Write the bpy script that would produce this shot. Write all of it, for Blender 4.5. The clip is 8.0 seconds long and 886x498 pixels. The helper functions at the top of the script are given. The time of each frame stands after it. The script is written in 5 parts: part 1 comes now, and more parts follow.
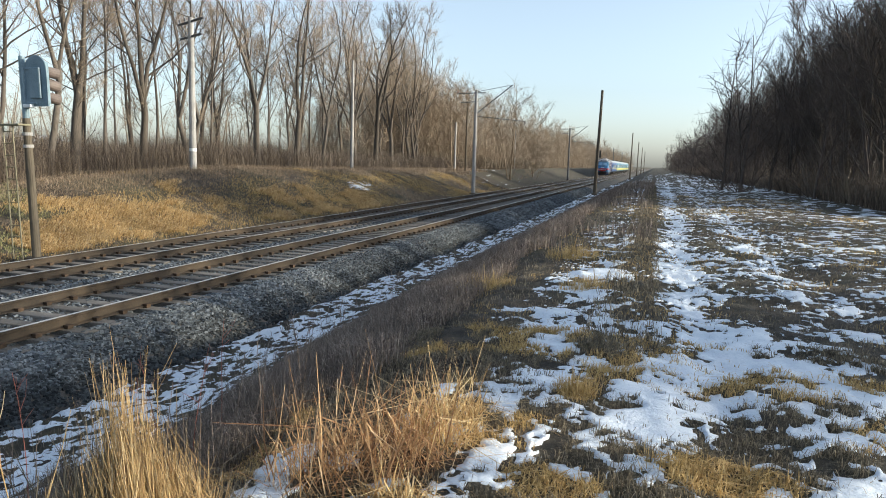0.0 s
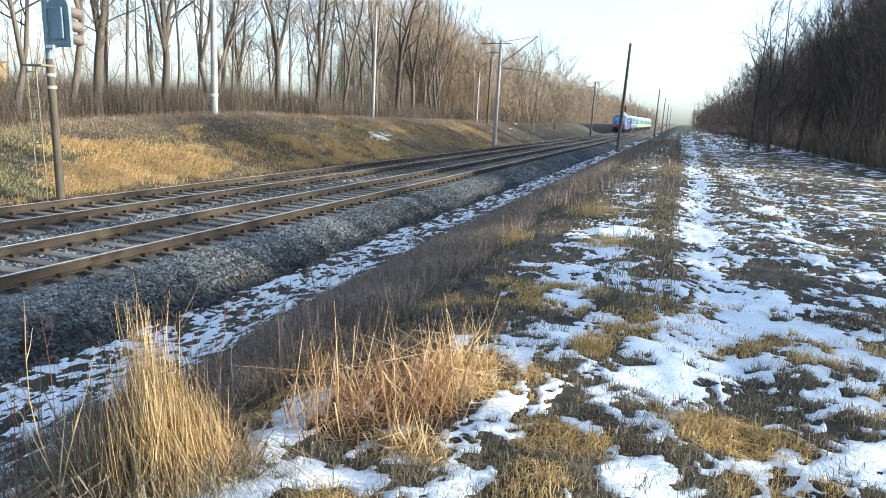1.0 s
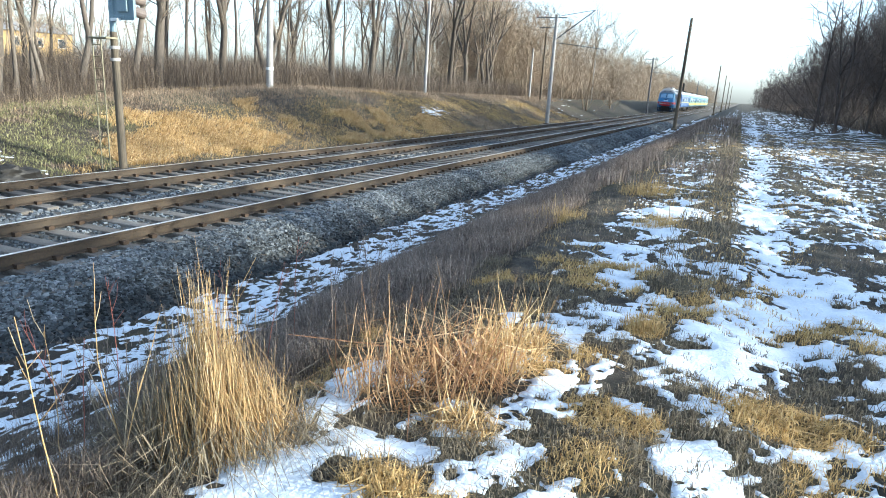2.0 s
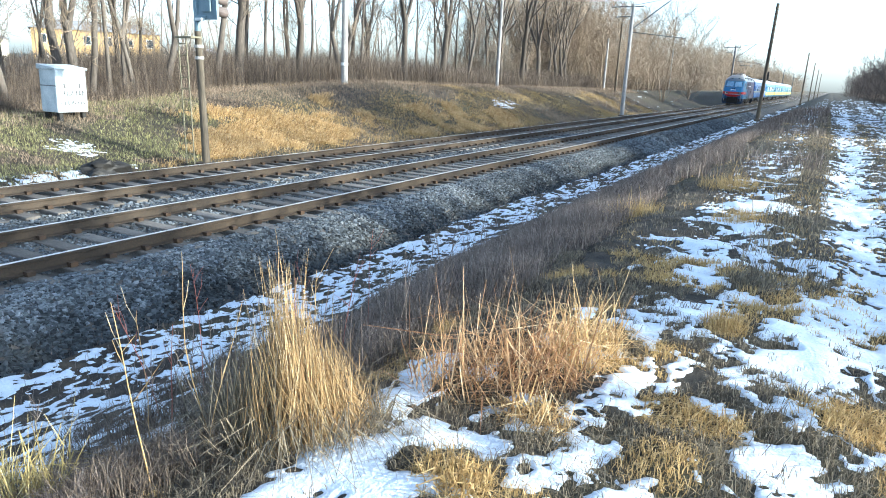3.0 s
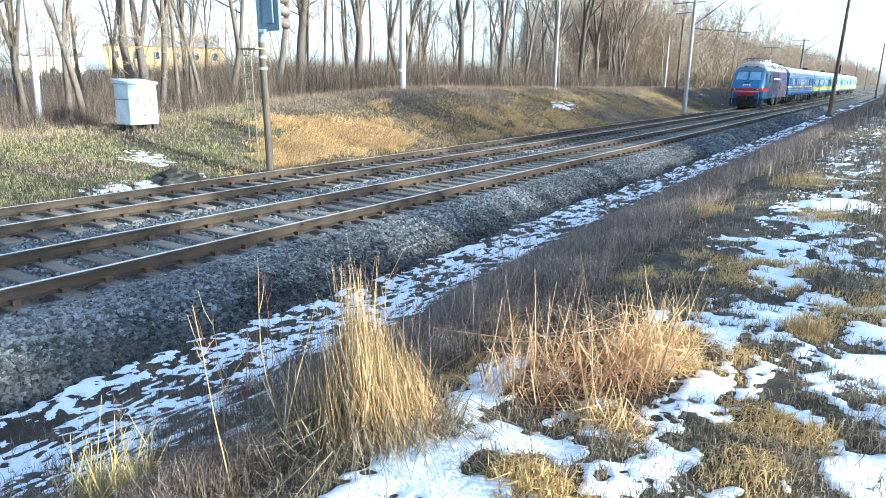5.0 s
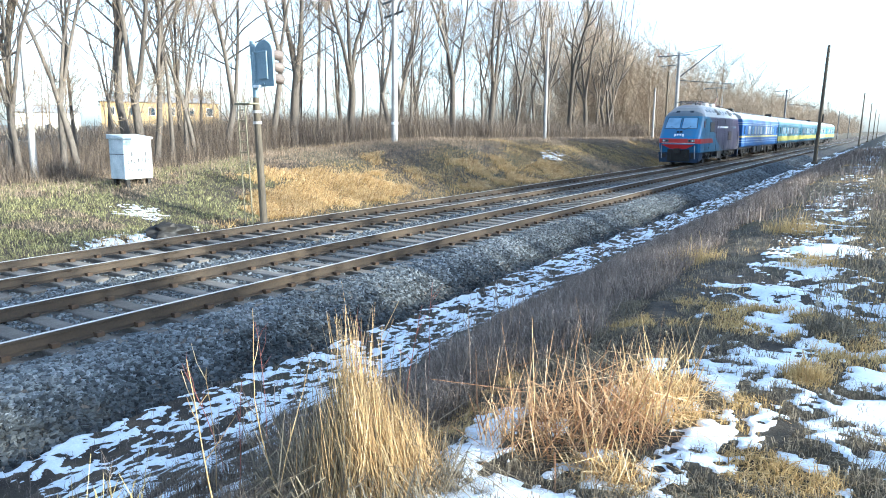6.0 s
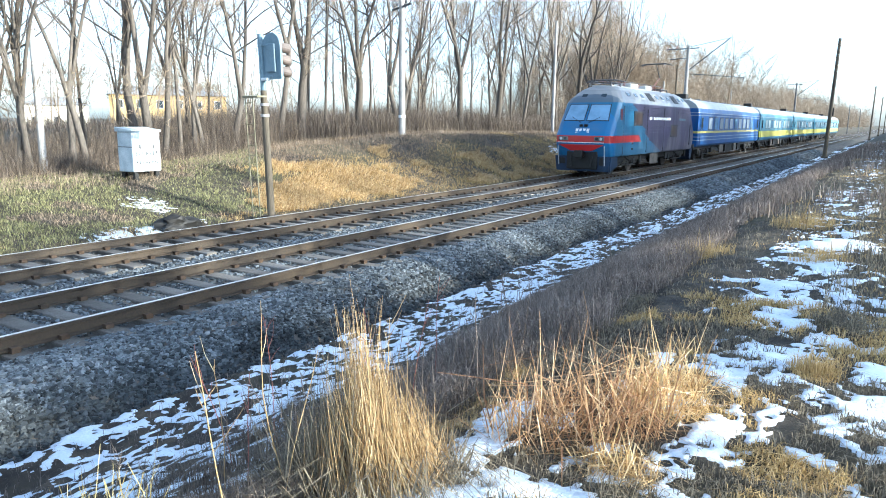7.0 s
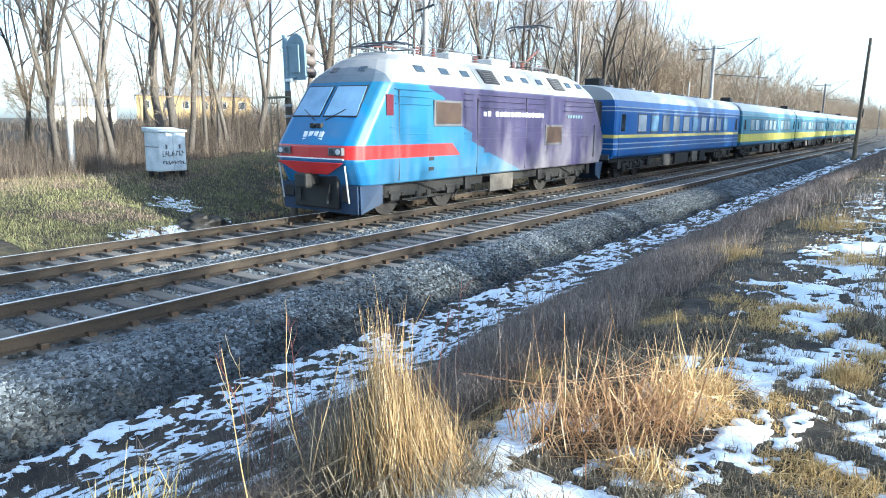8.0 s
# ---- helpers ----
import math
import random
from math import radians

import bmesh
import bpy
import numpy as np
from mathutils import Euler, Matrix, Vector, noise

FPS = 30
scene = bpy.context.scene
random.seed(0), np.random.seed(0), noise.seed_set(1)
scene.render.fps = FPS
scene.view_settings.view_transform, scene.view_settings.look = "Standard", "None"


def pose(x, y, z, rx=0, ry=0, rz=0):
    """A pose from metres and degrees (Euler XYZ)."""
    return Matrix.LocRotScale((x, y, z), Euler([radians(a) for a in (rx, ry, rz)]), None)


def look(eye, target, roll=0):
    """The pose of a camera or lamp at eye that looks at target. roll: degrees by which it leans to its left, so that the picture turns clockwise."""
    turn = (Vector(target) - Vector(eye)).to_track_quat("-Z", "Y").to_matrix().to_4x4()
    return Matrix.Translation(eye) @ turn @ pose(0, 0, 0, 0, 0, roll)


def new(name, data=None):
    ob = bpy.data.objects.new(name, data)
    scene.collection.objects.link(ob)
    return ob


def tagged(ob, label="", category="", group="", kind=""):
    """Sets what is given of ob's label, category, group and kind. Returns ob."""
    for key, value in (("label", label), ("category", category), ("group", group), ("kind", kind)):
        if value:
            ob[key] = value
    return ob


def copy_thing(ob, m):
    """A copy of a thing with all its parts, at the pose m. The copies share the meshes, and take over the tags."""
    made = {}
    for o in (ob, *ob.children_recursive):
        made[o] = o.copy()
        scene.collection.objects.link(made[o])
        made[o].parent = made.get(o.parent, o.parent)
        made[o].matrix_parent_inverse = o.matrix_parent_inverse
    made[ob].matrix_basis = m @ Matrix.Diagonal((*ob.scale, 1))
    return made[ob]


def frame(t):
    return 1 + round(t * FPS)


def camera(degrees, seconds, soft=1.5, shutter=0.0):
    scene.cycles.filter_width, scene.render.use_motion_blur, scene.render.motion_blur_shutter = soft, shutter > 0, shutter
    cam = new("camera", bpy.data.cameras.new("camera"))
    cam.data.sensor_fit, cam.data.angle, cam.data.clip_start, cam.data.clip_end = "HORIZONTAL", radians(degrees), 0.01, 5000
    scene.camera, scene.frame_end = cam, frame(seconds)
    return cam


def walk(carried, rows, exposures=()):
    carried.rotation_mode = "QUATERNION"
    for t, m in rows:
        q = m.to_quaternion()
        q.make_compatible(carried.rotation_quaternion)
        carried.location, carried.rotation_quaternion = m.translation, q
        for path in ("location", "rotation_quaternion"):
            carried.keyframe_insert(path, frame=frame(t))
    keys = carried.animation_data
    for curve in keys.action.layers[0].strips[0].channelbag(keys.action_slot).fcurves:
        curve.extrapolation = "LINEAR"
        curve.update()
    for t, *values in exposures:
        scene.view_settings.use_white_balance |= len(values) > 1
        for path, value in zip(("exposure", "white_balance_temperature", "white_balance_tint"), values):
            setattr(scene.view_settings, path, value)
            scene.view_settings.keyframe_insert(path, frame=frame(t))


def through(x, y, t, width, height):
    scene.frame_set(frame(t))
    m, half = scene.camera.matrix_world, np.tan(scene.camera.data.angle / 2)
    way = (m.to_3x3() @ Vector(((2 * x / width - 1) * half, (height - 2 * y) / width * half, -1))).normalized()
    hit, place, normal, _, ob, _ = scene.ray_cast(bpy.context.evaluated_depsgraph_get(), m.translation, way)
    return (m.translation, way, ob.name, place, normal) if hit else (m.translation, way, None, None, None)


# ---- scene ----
SUN_TURN, SUN_HEIGHT = 80.0, 17.5      # degrees right of the track's far end, and above the horizon
RAIL, FAR_X, FAR_Z = 0.797, -4.1, -0.126
cam = camera(65.8, 8.0, soft=1.0)
PATH = [
    (0.0, 9.187, 0.000, 2.481, 17.12, -7.31, -1.65),
    (0.5, 9.187, 0.000, 2.481, 18.86, -11.02, -2.15),
    (1.0, 9.184, -0.001, 2.480, 18.91, -11.34, -3.06),
    (1.2, 9.179, -0.002, 2.479, 18.85, -11.70, -3.44),
    (2.5, 9.142, -0.009, 2.469, 26.52, -14.30, -2.98),
    (3.0, 9.133, -0.011, 2.466, 29.00, -14.40, -2.71),
    (3.5, 9.119, -0.014, 2.463, 32.04, -15.36, -3.71),
    (4.0, 9.104, -0.016, 2.459, 33.28, -15.07, -1.48),
    (5.5, 9.059, -0.026, 2.447, 33.57, -12.55, -1.16),
    (6.0, 9.056, -0.026, 2.446, 32.85, -10.01, -0.46),
    (6.5, 9.056, -0.026, 2.446, 33.31, -10.26, -0.53),
    (7.0, 9.052, -0.027, 2.445, 33.45, -10.56, -0.56),
    (7.5, 9.049, -0.028, 2.444, 33.97, -10.71, -0.72),
    (8.0, 9.037, -0.030, 2.441, 35.28, -10.51, -0.63),
]
EXPOSURES = [(0.0, 0.78, 5850, 5), (0.5, 1.05, 5650, 4), (1.0, 1.35, 5500, 4), (1.2, 1.4, 5450, 3), (2.5, 1.62, 5200, 2), (4.0, 1.74, 5050, 1), (5.8, 1.86, 5050, 2), (7.0, 1.78, 5050, 2), (8.0, 1.7, 5050, 2)]
walk(cam, [(t, pose(x, y, z, 90 + p, r, w)) for t, x, y, z, w, p, r in PATH], EXPOSURES)

# ---- light ----
world = bpy.data.worlds.new("world")
scene.world = world
world.use_nodes = True
wn = world.node_tree
sky = wn.nodes.new("ShaderNodeTexSky")
sky.sky_type, sky.sun_disc = "NISHITA", False
sky.sun_elevation, sky.sun_rotation = radians(SUN_HEIGHT), radians(SUN_TURN)
sky.air_density, sky.dust_density, sky.ozone_density = 1.0, 1.6, 1.5
wn.nodes["Background"].inputs["Strength"].default_value = 0.15
pale = wn.nodes.new("ShaderNodeHueSaturation")
pale.inputs["Saturation"].default_value = 0.55
wn.links.new(sky.outputs[0], pale.inputs["Color"])
wn.links.new(pale.outputs[0], wn.nodes["Background"].inputs["Color"])
sun = new("sun", bpy.data.lights.new("sun", "SUN"))
sun.data.energy, sun.data.angle, sun.data.color = 4.8, radians(0.6), (1.0, 0.83, 0.60)
sa, sh = radians(SUN_TURN), radians(SUN_HEIGHT)
sun.matrix_basis = look((0, 0, 40), (-math.sin(sa) * math.cos(sh), -math.cos(sa) * math.cos(sh), 40 - math.sin(sh)))

# ---- materials ----


def nodes_of(name):
    m = bpy.data.materials.new(name)
    m.use_nodes = True
    nt = m.node_tree
    return m, nt, nt.nodes["Principled BSDF"]


def ramp(nt, fac, stops):
    r = nt.nodes.new("ShaderNodeValToRGB")
    r.color_ramp.elements.remove(r.color_ramp.elements[1])
    for i, (at, c) in enumerate(stops):
        e = r.color_ramp.elements[0] if i == 0 else r.color_ramp.elements.new(at)
        e.position, e.color = at, (*c, 1)
    nt.links.new(fac, r.inputs[0])
    return r.outputs[0]


def grain(nt, scale, detail=4.0, stretch=(1, 1, 1), rough=0.55):
    tc = nt.nodes.new("ShaderNodeTexCoord")
    mp = nt.nodes.new("ShaderNodeMapping")
    mp.inputs["Scale"].default_value = stretch
    n = nt.nodes.new("ShaderNodeTexNoise")
    n.inputs["Scale"].default_value, n.inputs["Detail"].default_value, n.inputs["Roughness"].default_value = scale, detail, rough
    nt.links.new(tc.outputs["Object"], mp.inputs[0])
    nt.links.new(mp.outputs[0], n.inputs["Vector"])
    return n.outputs["Fac"]


def blend(nt, fac, a, b, how="MIX"):
    m = nt.nodes.new("ShaderNodeMix")
    m.data_type, m.blend_type = "RGBA", how
    for sock, v in ((m.inputs[0], fac), (m.inputs[6], a), (m.inputs[7], b)):
        if isinstance(v, tuple):
            sock.default_value = (*v, 1)
        elif isinstance(v, (int, float)):
            sock.default_value = v
        else:
            nt.links.new(v, sock)
    return m.outputs[2]


def calc(nt, op, a, b=0.0, c=0.0):
    m = nt.nodes.new("ShaderNodeMath")
    m.operation = op
    for sock, v in zip(m.inputs, (a, b, c)):
        if isinstance(v, (int, float)):
            sock.default_value = v
        else:
            nt.links.new(v, sock)
    return m.outputs[0]


def bump(nt, bsdf, fac, strength, dist):
    b = nt.nodes.new("ShaderNodeBump")
    b.inputs["Strength"].default_value, b.inputs["Distance"].default_value = strength, dist
    nt.links.new(fac, b.inputs["Height"])
    nt.links.new(b.outputs[0], bsdf.inputs["Normal"])


def surface(name, dark, light, rough=0.8, metal=0.0, coarse=1.5, fine=30.0, relief=0.4, depth=0.01, island=0.0, each=0.0, stretch=(1, 1, 1)):
    """Two colours mixed by coarse stains and a fine grain; island / each: change of brightness from piece to piece."""
    m, nt, b = nodes_of(name)
    n1, n2 = grain(nt, coarse, 5, stretch), grain(nt, fine, 3, stretch)
    mix = calc(nt, "ADD", calc(nt, "MULTIPLY", n1, 0.6), calc(nt, "MULTIPLY", n2, 0.4))
    col = ramp(nt, mix, [(0.36, dark), (0.64, light)])
    if island or each:
        if island:
            src = nt.nodes.new("ShaderNodeNewGeometry").outputs["Random Per Island"]
        else:
            src = nt.nodes.new("ShaderNodeObjectInfo").outputs["Random"]
        amount = island or each
        hs = nt.nodes.new("ShaderNodeHueSaturation")
        nt.links.new(calc(nt, "MULTIPLY_ADD", src, 2 * amount, 1 - amount), hs.inputs["Value"])
        nt.links.new(calc(nt, "MULTIPLY_ADD", src, -0.5 * amount, 1 + 0.25 * amount), hs.inputs["Saturation"])
        nt.links.new(col, hs.inputs["Color"])
        col = hs.outputs[0]
    nt.links.new(col, b.inputs["Base Color"])
    b.inputs["Metallic"].default_value = metal
    nt.links.new(calc(nt, "MULTIPLY_ADD", n2, 0.2, rough - 0.1), b.inputs["Roughness"])
    if relief:
        bump(nt, b, mix, relief, depth)
    return m


def leafy(name, stops, through=0.25):
    """Dry stalks and blades: a colour of its own for each, with some light passing through."""
    m, nt, b = nodes_of(name)
    src = nt.nodes.new("ShaderNodeNewGeometry").outputs["Random Per Island"]
    col = ramp(nt, src, stops)
    col = blend(nt, calc(nt, "MULTIPLY", grain(nt, 0.9, 3), 0.3), col, stops[0][1])
    nt.links.new(col, b.inputs["Base Color"])
    b.inputs["Roughness"].default_value = 0.7
    tr = nt.nodes.new("ShaderNodeBsdfTranslucent")
    nt.links.new(col, tr.inputs[0])
    mx = nt.nodes.new("ShaderNodeMixShader")
    mx.inputs[0].default_value = through
    nt.links.new(b.outputs[0], mx.inputs[1])
    nt.links.new(tr.outputs[0], mx.inputs[2])
    nt.links.new(mx.outputs[0], nt.nodes["Material Output"].inputs[0])
    return m


def plain(name, colour, rough=0.6, metal=0.0):
    return surface(name, tuple(c * 0.8 for c in colour), tuple(min(c * 1.15, 1) for c in colour), rough, metal, 2.0, 40.0, 0.1, 0.003)


def ground_material():
    m, nt, b = nodes_of("field_soil_and_dead_grass")
    n1, n2, n3 = grain(nt, 0.35, 5), grain(nt, 5.0, 5), grain(nt, 60.0, 4, (1, 1, 1), 0.7)
    base = ramp(nt, n2, [(0.3, (0.022, 0.018, 0.014)), (0.5, (0.055, 0.043, 0.031)), (0.7, (0.12, 0.092, 0.058))])
    green = ramp(nt, n2, [(0.3, (0.024, 0.023, 0.014)), (0.7, (0.10, 0.088, 0.046))])
    col = blend(nt, ramp(nt, n1, [(0.42, (0, 0, 0)), (0.6, (1, 1, 1))]), base, green)
    col = blend(nt, 0.6, col, ramp(nt, n3, [(0.3, (0.3, 0.3, 0.3)), (0.7, (1, 1, 1))]), "MULTIPLY")
    nt.links.new(col, b.inputs["Base Color"])
    b.inputs["Roughness"].default_value = 0.95
    bump(nt, b, calc(nt, "ADD", n3, n2), 0.8, 0.03)
    return m


def livery_material():
    """The engine's paint: blue cab, red band, violet flank with a slanted edge, pale roof, streaks of dirt."""
    m, nt, b = nodes_of("engine_paint")
    tc = nt.nodes.new("ShaderNodeTexCoord")
    sp = nt.nodes.new("ShaderNodeSeparateXYZ")
    nt.links.new(tc.outputs["Object"], sp.inputs[0])
    x, y, z = sp.outputs
    noisy = grain(nt, 1.2, 3)
    # violet begins behind a slanted edge
    edge = calc(nt, "ADD", calc(nt, "MULTIPLY_ADD", calc(nt, "SUBTRACT", 3.45, z), 1.45, 3.3), calc(nt, "MULTIPLY", calc(nt, "PINGPONG", z, 0.25), 1.6))
    violet = calc(nt, "GREATER_THAN", y, edge)
    low = calc(nt, "LESS_THAN", z, calc(nt, "MULTIPLY_ADD", y, -0.3, 3.55))
    low = calc(nt, "MULTIPLY", low, calc(nt, "LESS_THAN", z, 1.62))
    violet = calc(nt, "MULTIPLY", violet, calc(nt, "SUBTRACT", 1.0, low))
    red = calc(nt, "MULTIPLY", calc(nt, "GREATER_THAN", z, 1.60), calc(nt, "LESS_THAN", z, 1.95))
    red = calc(nt, "MULTIPLY", red, calc(nt, "LESS_THAN", y, calc(nt, "MULTIPLY_ADD", z, -1.2, 6.7)))
    roof = calc(nt, "GREATER_THAN", z, 3.58)
    front = calc(nt, "LESS_THAN", y, 0.85)
    col = blend(nt, noisy, (0.016, 0.10, 0.20), (0.032, 0.14, 0.26))
    col = blend(nt, front, col, (0.02, 0.135, 0.31))
    col = blend(nt, violet, col, blend(nt, noisy, (0.026, 0.022, 0.062), (0.052, 0.045, 0.10)))
    col = blend(nt, red, col, (0.40, 0.016, 0.016))
    col = blend(nt, roof, col, blend(nt, calc(nt, "LESS_THAN", y, 1.6), (0.235, 0.235, 0.235), (0.085, 0.11, 0.14)))
    # road dirt, thickest along the lower flank
    splash = calc(nt, "MULTIPLY", ramp(nt, calc(nt, "SUBTRACT", grain(nt, 0.7, 4, (1, 1, 0.6)), calc(nt, "MULTIPLY", z, 0.13)), [(0.22, (0, 0, 0)), (0.45, (0.5, 0.5, 0.5))]), ramp(nt, calc(nt, "MULTIPLY", y, 0.06), [(0.25, (0.15, 0.15, 0.15)), (0.5, (1, 1, 1))]))
    col = blend(nt, calc(nt, "MULTIPLY", splash, calc(nt, "SUBTRACT", 1.0, roof)), col, (0.30, 0.28, 0.27))
    streak = grain(nt, 2.0, 5, (0.3, 1.6, 0.10))
    col = blend(nt, ramp(nt, streak, [(0.48, (0, 0, 0)), (0.8, (0.3, 0.3, 0.3))]), col, (0.15, 0.14, 0.14))
    nt.links.new(col, b.inputs["Base Color"])
    nt.links.new(calc(nt, "MULTIPLY_ADD", streak, 0.4, 0.18), b.inputs["Roughness"])
    return m


def coach_material(name, upper, band, band_z, lower, lines):
    m, nt, b = nodes_of(name)
    tc = nt.nodes.new("ShaderNodeTexCoord")
    sp = nt.nodes.new("ShaderNodeSeparateXYZ")
    nt.links.new(tc.outputs["Object"], sp.inputs[0])
    x, y, z = sp.outputs
    col = blend(nt, calc(nt, "GREATER_THAN", z, band_z[0]), lower, band)
    col = blend(nt, calc(nt, "GREATER_THAN", z, band_z[1]), col, upper)
    for h in lines:
        near = calc(nt, "LESS_THAN", calc(nt, "ABSOLUTE", calc(nt, "SUBTRACT", z, h)), 0.025)
        col = blend(nt, near, col, (0.36, 0.40, 0.44))
    col = blend(nt, calc(nt, "GREATER_THAN", z, 3.62), col, (0.34, 0.35, 0.35))
    streak = grain(nt, 1.5, 4, (0.3, 1.2, 0.15))
    col = blend(nt, ramp(nt, streak, [(0.5, (0, 0, 0)), (0.85, (0.5, 0.5, 0.5))]), col, (0.2, 0.19, 0.18))
    nt.links.new(col, b.inputs["Base Color"])
    nt.links.new(calc(nt, "MULTIPLY_ADD", streak, 0.4, 0.2), b.inputs["Roughness"])
    return m


M_GROUND = ground_material()
M_SNOW = surface("old_snow", (0.55, 0.61, 0.69), (0.78, 0.815, 0.86), 0.55, 0, 5.0, 45.0, 0.9, 0.03)
M_BED = surface("ballast_bed", (0.03, 0.028, 0.026), (0.13, 0.115, 0.10), 0.95, 0, 1.2, 45.0, 1.0, 0.03)
M_STONE = surface("ballast_stone", (0.042, 0.05, 0.058), (0.16, 0.176, 0.19), 0.9, 0, 0.8, 25.0, 0.5, 0.01, island=0.7)
M_DARKSTONE = surface("dark_ballast_stone", (0.013, 0.016, 0.018), (0.066, 0.074, 0.08), 0.9, 0, 0.8, 25.0, 0.5, 0.01, island=0.8)
M_RAIL = surface("rusty_rail", (0.016, 0.012, 0.009), (0.066, 0.046, 0.027), 0.75, 0.1, 0.35, 35.0, 0.3, 0.004)
# worn steel, its base colour paled to stand in for reflected sky
M_HEAD = surface("worn_sky_pale_rail_head", (0.55, 0.54, 0.52), (0.75, 0.74, 0.72), 0.35, 0.3, 1.0, 40.0, 0.1, 0.001)
M_CLIP = surface("rusty_fastening", (0.03, 0.02, 0.013), (0.09, 0.055, 0.03), 0.85, 0.1, 3.0, 40.0, 0.3, 0.004, island=0.3)
M_SLEEPER = surface("concrete_sleeper", (0.06, 0.05, 0.041), (0.185, 0.168, 0.147), 0.9, 0, 2.5, 40.0, 0.5, 0.006, each=0.3)
M_CONCRETE = surface("pale_concrete", (0.20, 0.195, 0.19), (0.40, 0.39, 0.38), 0.85, 0, 1.2, 25.0, 0.4, 0.006)
M_DARKPOLE = surface("dark_weathered_pole", (0.045, 0.036, 0.026), (0.14, 0.115, 0.08), 0.85, 0, 1.5, 30.0, 0.5, 0.008, stretch=(1, 1, 0.15))
M_STEEL = surface("dark_grey_steel", (0.06, 0.06, 0.065), (0.16, 0.16, 0.17), 0.6, 0.5, 2.0, 30.0, 0.2, 0.003)
M_BLUEGREY = surface("blue_grey_paint", (0.10, 0.16, 0.20), (0.19, 0.26, 0.31), 0.55, 0, 2.0, 30.0, 0.2, 0.003)
M_HOOD = surface("brown_grey_hood", (0.07, 0.055, 0.05), (0.15, 0.12, 0.105), 0.6, 0, 3.0, 30.0, 0.2, 0.003)
M_LADDER = surface("yellowed_ladder", (0.11, 0.10, 0.06), (0.22, 0.20, 0.13), 0.6, 0, 3.0, 40.0, 0.2, 0.003)
M_WHITE = surface("weathered_white_paint", (0.50, 0.54, 0.56), (0.78, 0.80, 0.80), 0.6, 0, 2.0, 25.0, 0.3, 0.004)
M_CABINET = surface("dirty_pale_grey_paint", (0.30, 0.35, 0.38), (0.58, 0.62, 0.63), 0.65, 0, 2.5, 25.0, 0.4, 0.004)
M_MARK = plain("black_spray_paint", (0.03, 0.03, 0.035), 0.5)
M_BLACK = surface("greasy_black_gear", (0.006, 0.006, 0.006), (0.022, 0.020, 0.018), 0.6, 0.2, 2.0, 30.0, 0.4, 0.01)
M_DUSTY = surface("dusty_running_gear", (0.05, 0.043, 0.036), (0.16, 0.138, 0.112), 0.8, 0.1, 2.0, 25.0, 0.4, 0.01)
M_WHEEL = surface("oily_wheel", (0.014, 0.012, 0.011), (0.05, 0.043, 0.037), 0.6, 0.3, 3.0, 30.0, 0.2, 0.004)
M_GLASS = plain("dark_window_glass", (0.03, 0.045, 0.06), 0.06)
M_GLASS.node_tree.nodes["Principled BSDF"].inputs["Specular IOR Level"].default_value = 0.8
# glass with the sky's reflection painted in as pale blue
M_SCREEN = plain("sky_painted_window_glass", (0.20, 0.33, 0.48), 0.05)
M_BROWNWIN = surface("brown_window_blind", (0.025, 0.016, 0.013), (0.075, 0.048, 0.034), 0.4, 0, 2, 30, 0.1, 0.003)
M_CURTAIN = surface("pale_window_curtain", (0.20, 0.24, 0.28), (0.42, 0.45, 0.48), 0.35, 0, 1.5, 20, 0.1, 0.003, each=0.45)
M_MAROON = plain("maroon_cab_window", (0.10, 0.015, 0.025), 0.3)
M_LAMP = plain("lamp_glass", (0.55, 0.57, 0.58), 0.15)
M_LETTER = plain("white_lettering", (0.80, 0.80, 0.80), 0.5)
M_RED = plain("red_paint", (0.55, 0.03, 0.03), 0.4)
M_ROOFGEAR = surface("pale_roof_gear", (0.35, 0.34, 0.32), (0.6, 0.59, 0.57), 0.7, 0, 2, 30, 0.2, 0.004)
M_INSUL = plain("red_brown_insulator", (0.16, 0.05, 0.032), 0.4)
M_ENGINE = livery_material()
M_COACH_A = coach_material("blue_coach_paint", (0.016, 0.085, 0.28), (0.58, 0.50, 0.14), (1.93, 2.08), (0.014, 0.08, 0.27), (1.45, 1.68, 3.15, 3.32))
M_COACH_B = coach_material("blue_green_coach_paint", (0.06, 0.19, 0.28), (0.55, 0.50, 0.10), (1.33, 1.93), (0.03, 0.13, 0.24), (3.3,))
M_BARK = surface("grey_brown_bark", (0.038, 0.032, 0.027), (0.15, 0.127, 0.104), 0.95, 0, 1.0, 18.0, 0.9, 0.03, each=0.3, stretch=(1, 1, 0.25))
M_TWIG = surface("bare_twigs", (0.13, 0.098, 0.068), (0.34, 0.265, 0.185), 0.9, 0, 0.3, 5.0, 0, 0.0, each=0.35)
# darker copy of the twigs, painted as seen against the light
M_TWIG_BACKLIT = surface("backlit_thicket_twigs", (0.03, 0.024, 0.022), (0.10, 0.078, 0.066), 0.9, 0, 0.15, 3.0, 0, 0.0, each=0.4)
M_BRUSH = leafy("brown_undergrowth", [(0.0, (0.05, 0.038, 0.030)), (0.5, (0.13, 0.10, 0.075)), (1.0, (0.28, 0.22, 0.16))], 0.2)
M_STRAW = leafy("pale_straw", [(0.0, (0.24, 0.14, 0.06)), (0.3, (0.54, 0.37, 0.16)), (0.75, (0.78, 0.58, 0.29)), (1.0, (0.90, 0.76, 0.49))], 0.35)
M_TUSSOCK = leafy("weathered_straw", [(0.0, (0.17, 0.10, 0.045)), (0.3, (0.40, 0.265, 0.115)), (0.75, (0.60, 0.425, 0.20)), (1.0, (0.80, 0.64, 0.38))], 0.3)
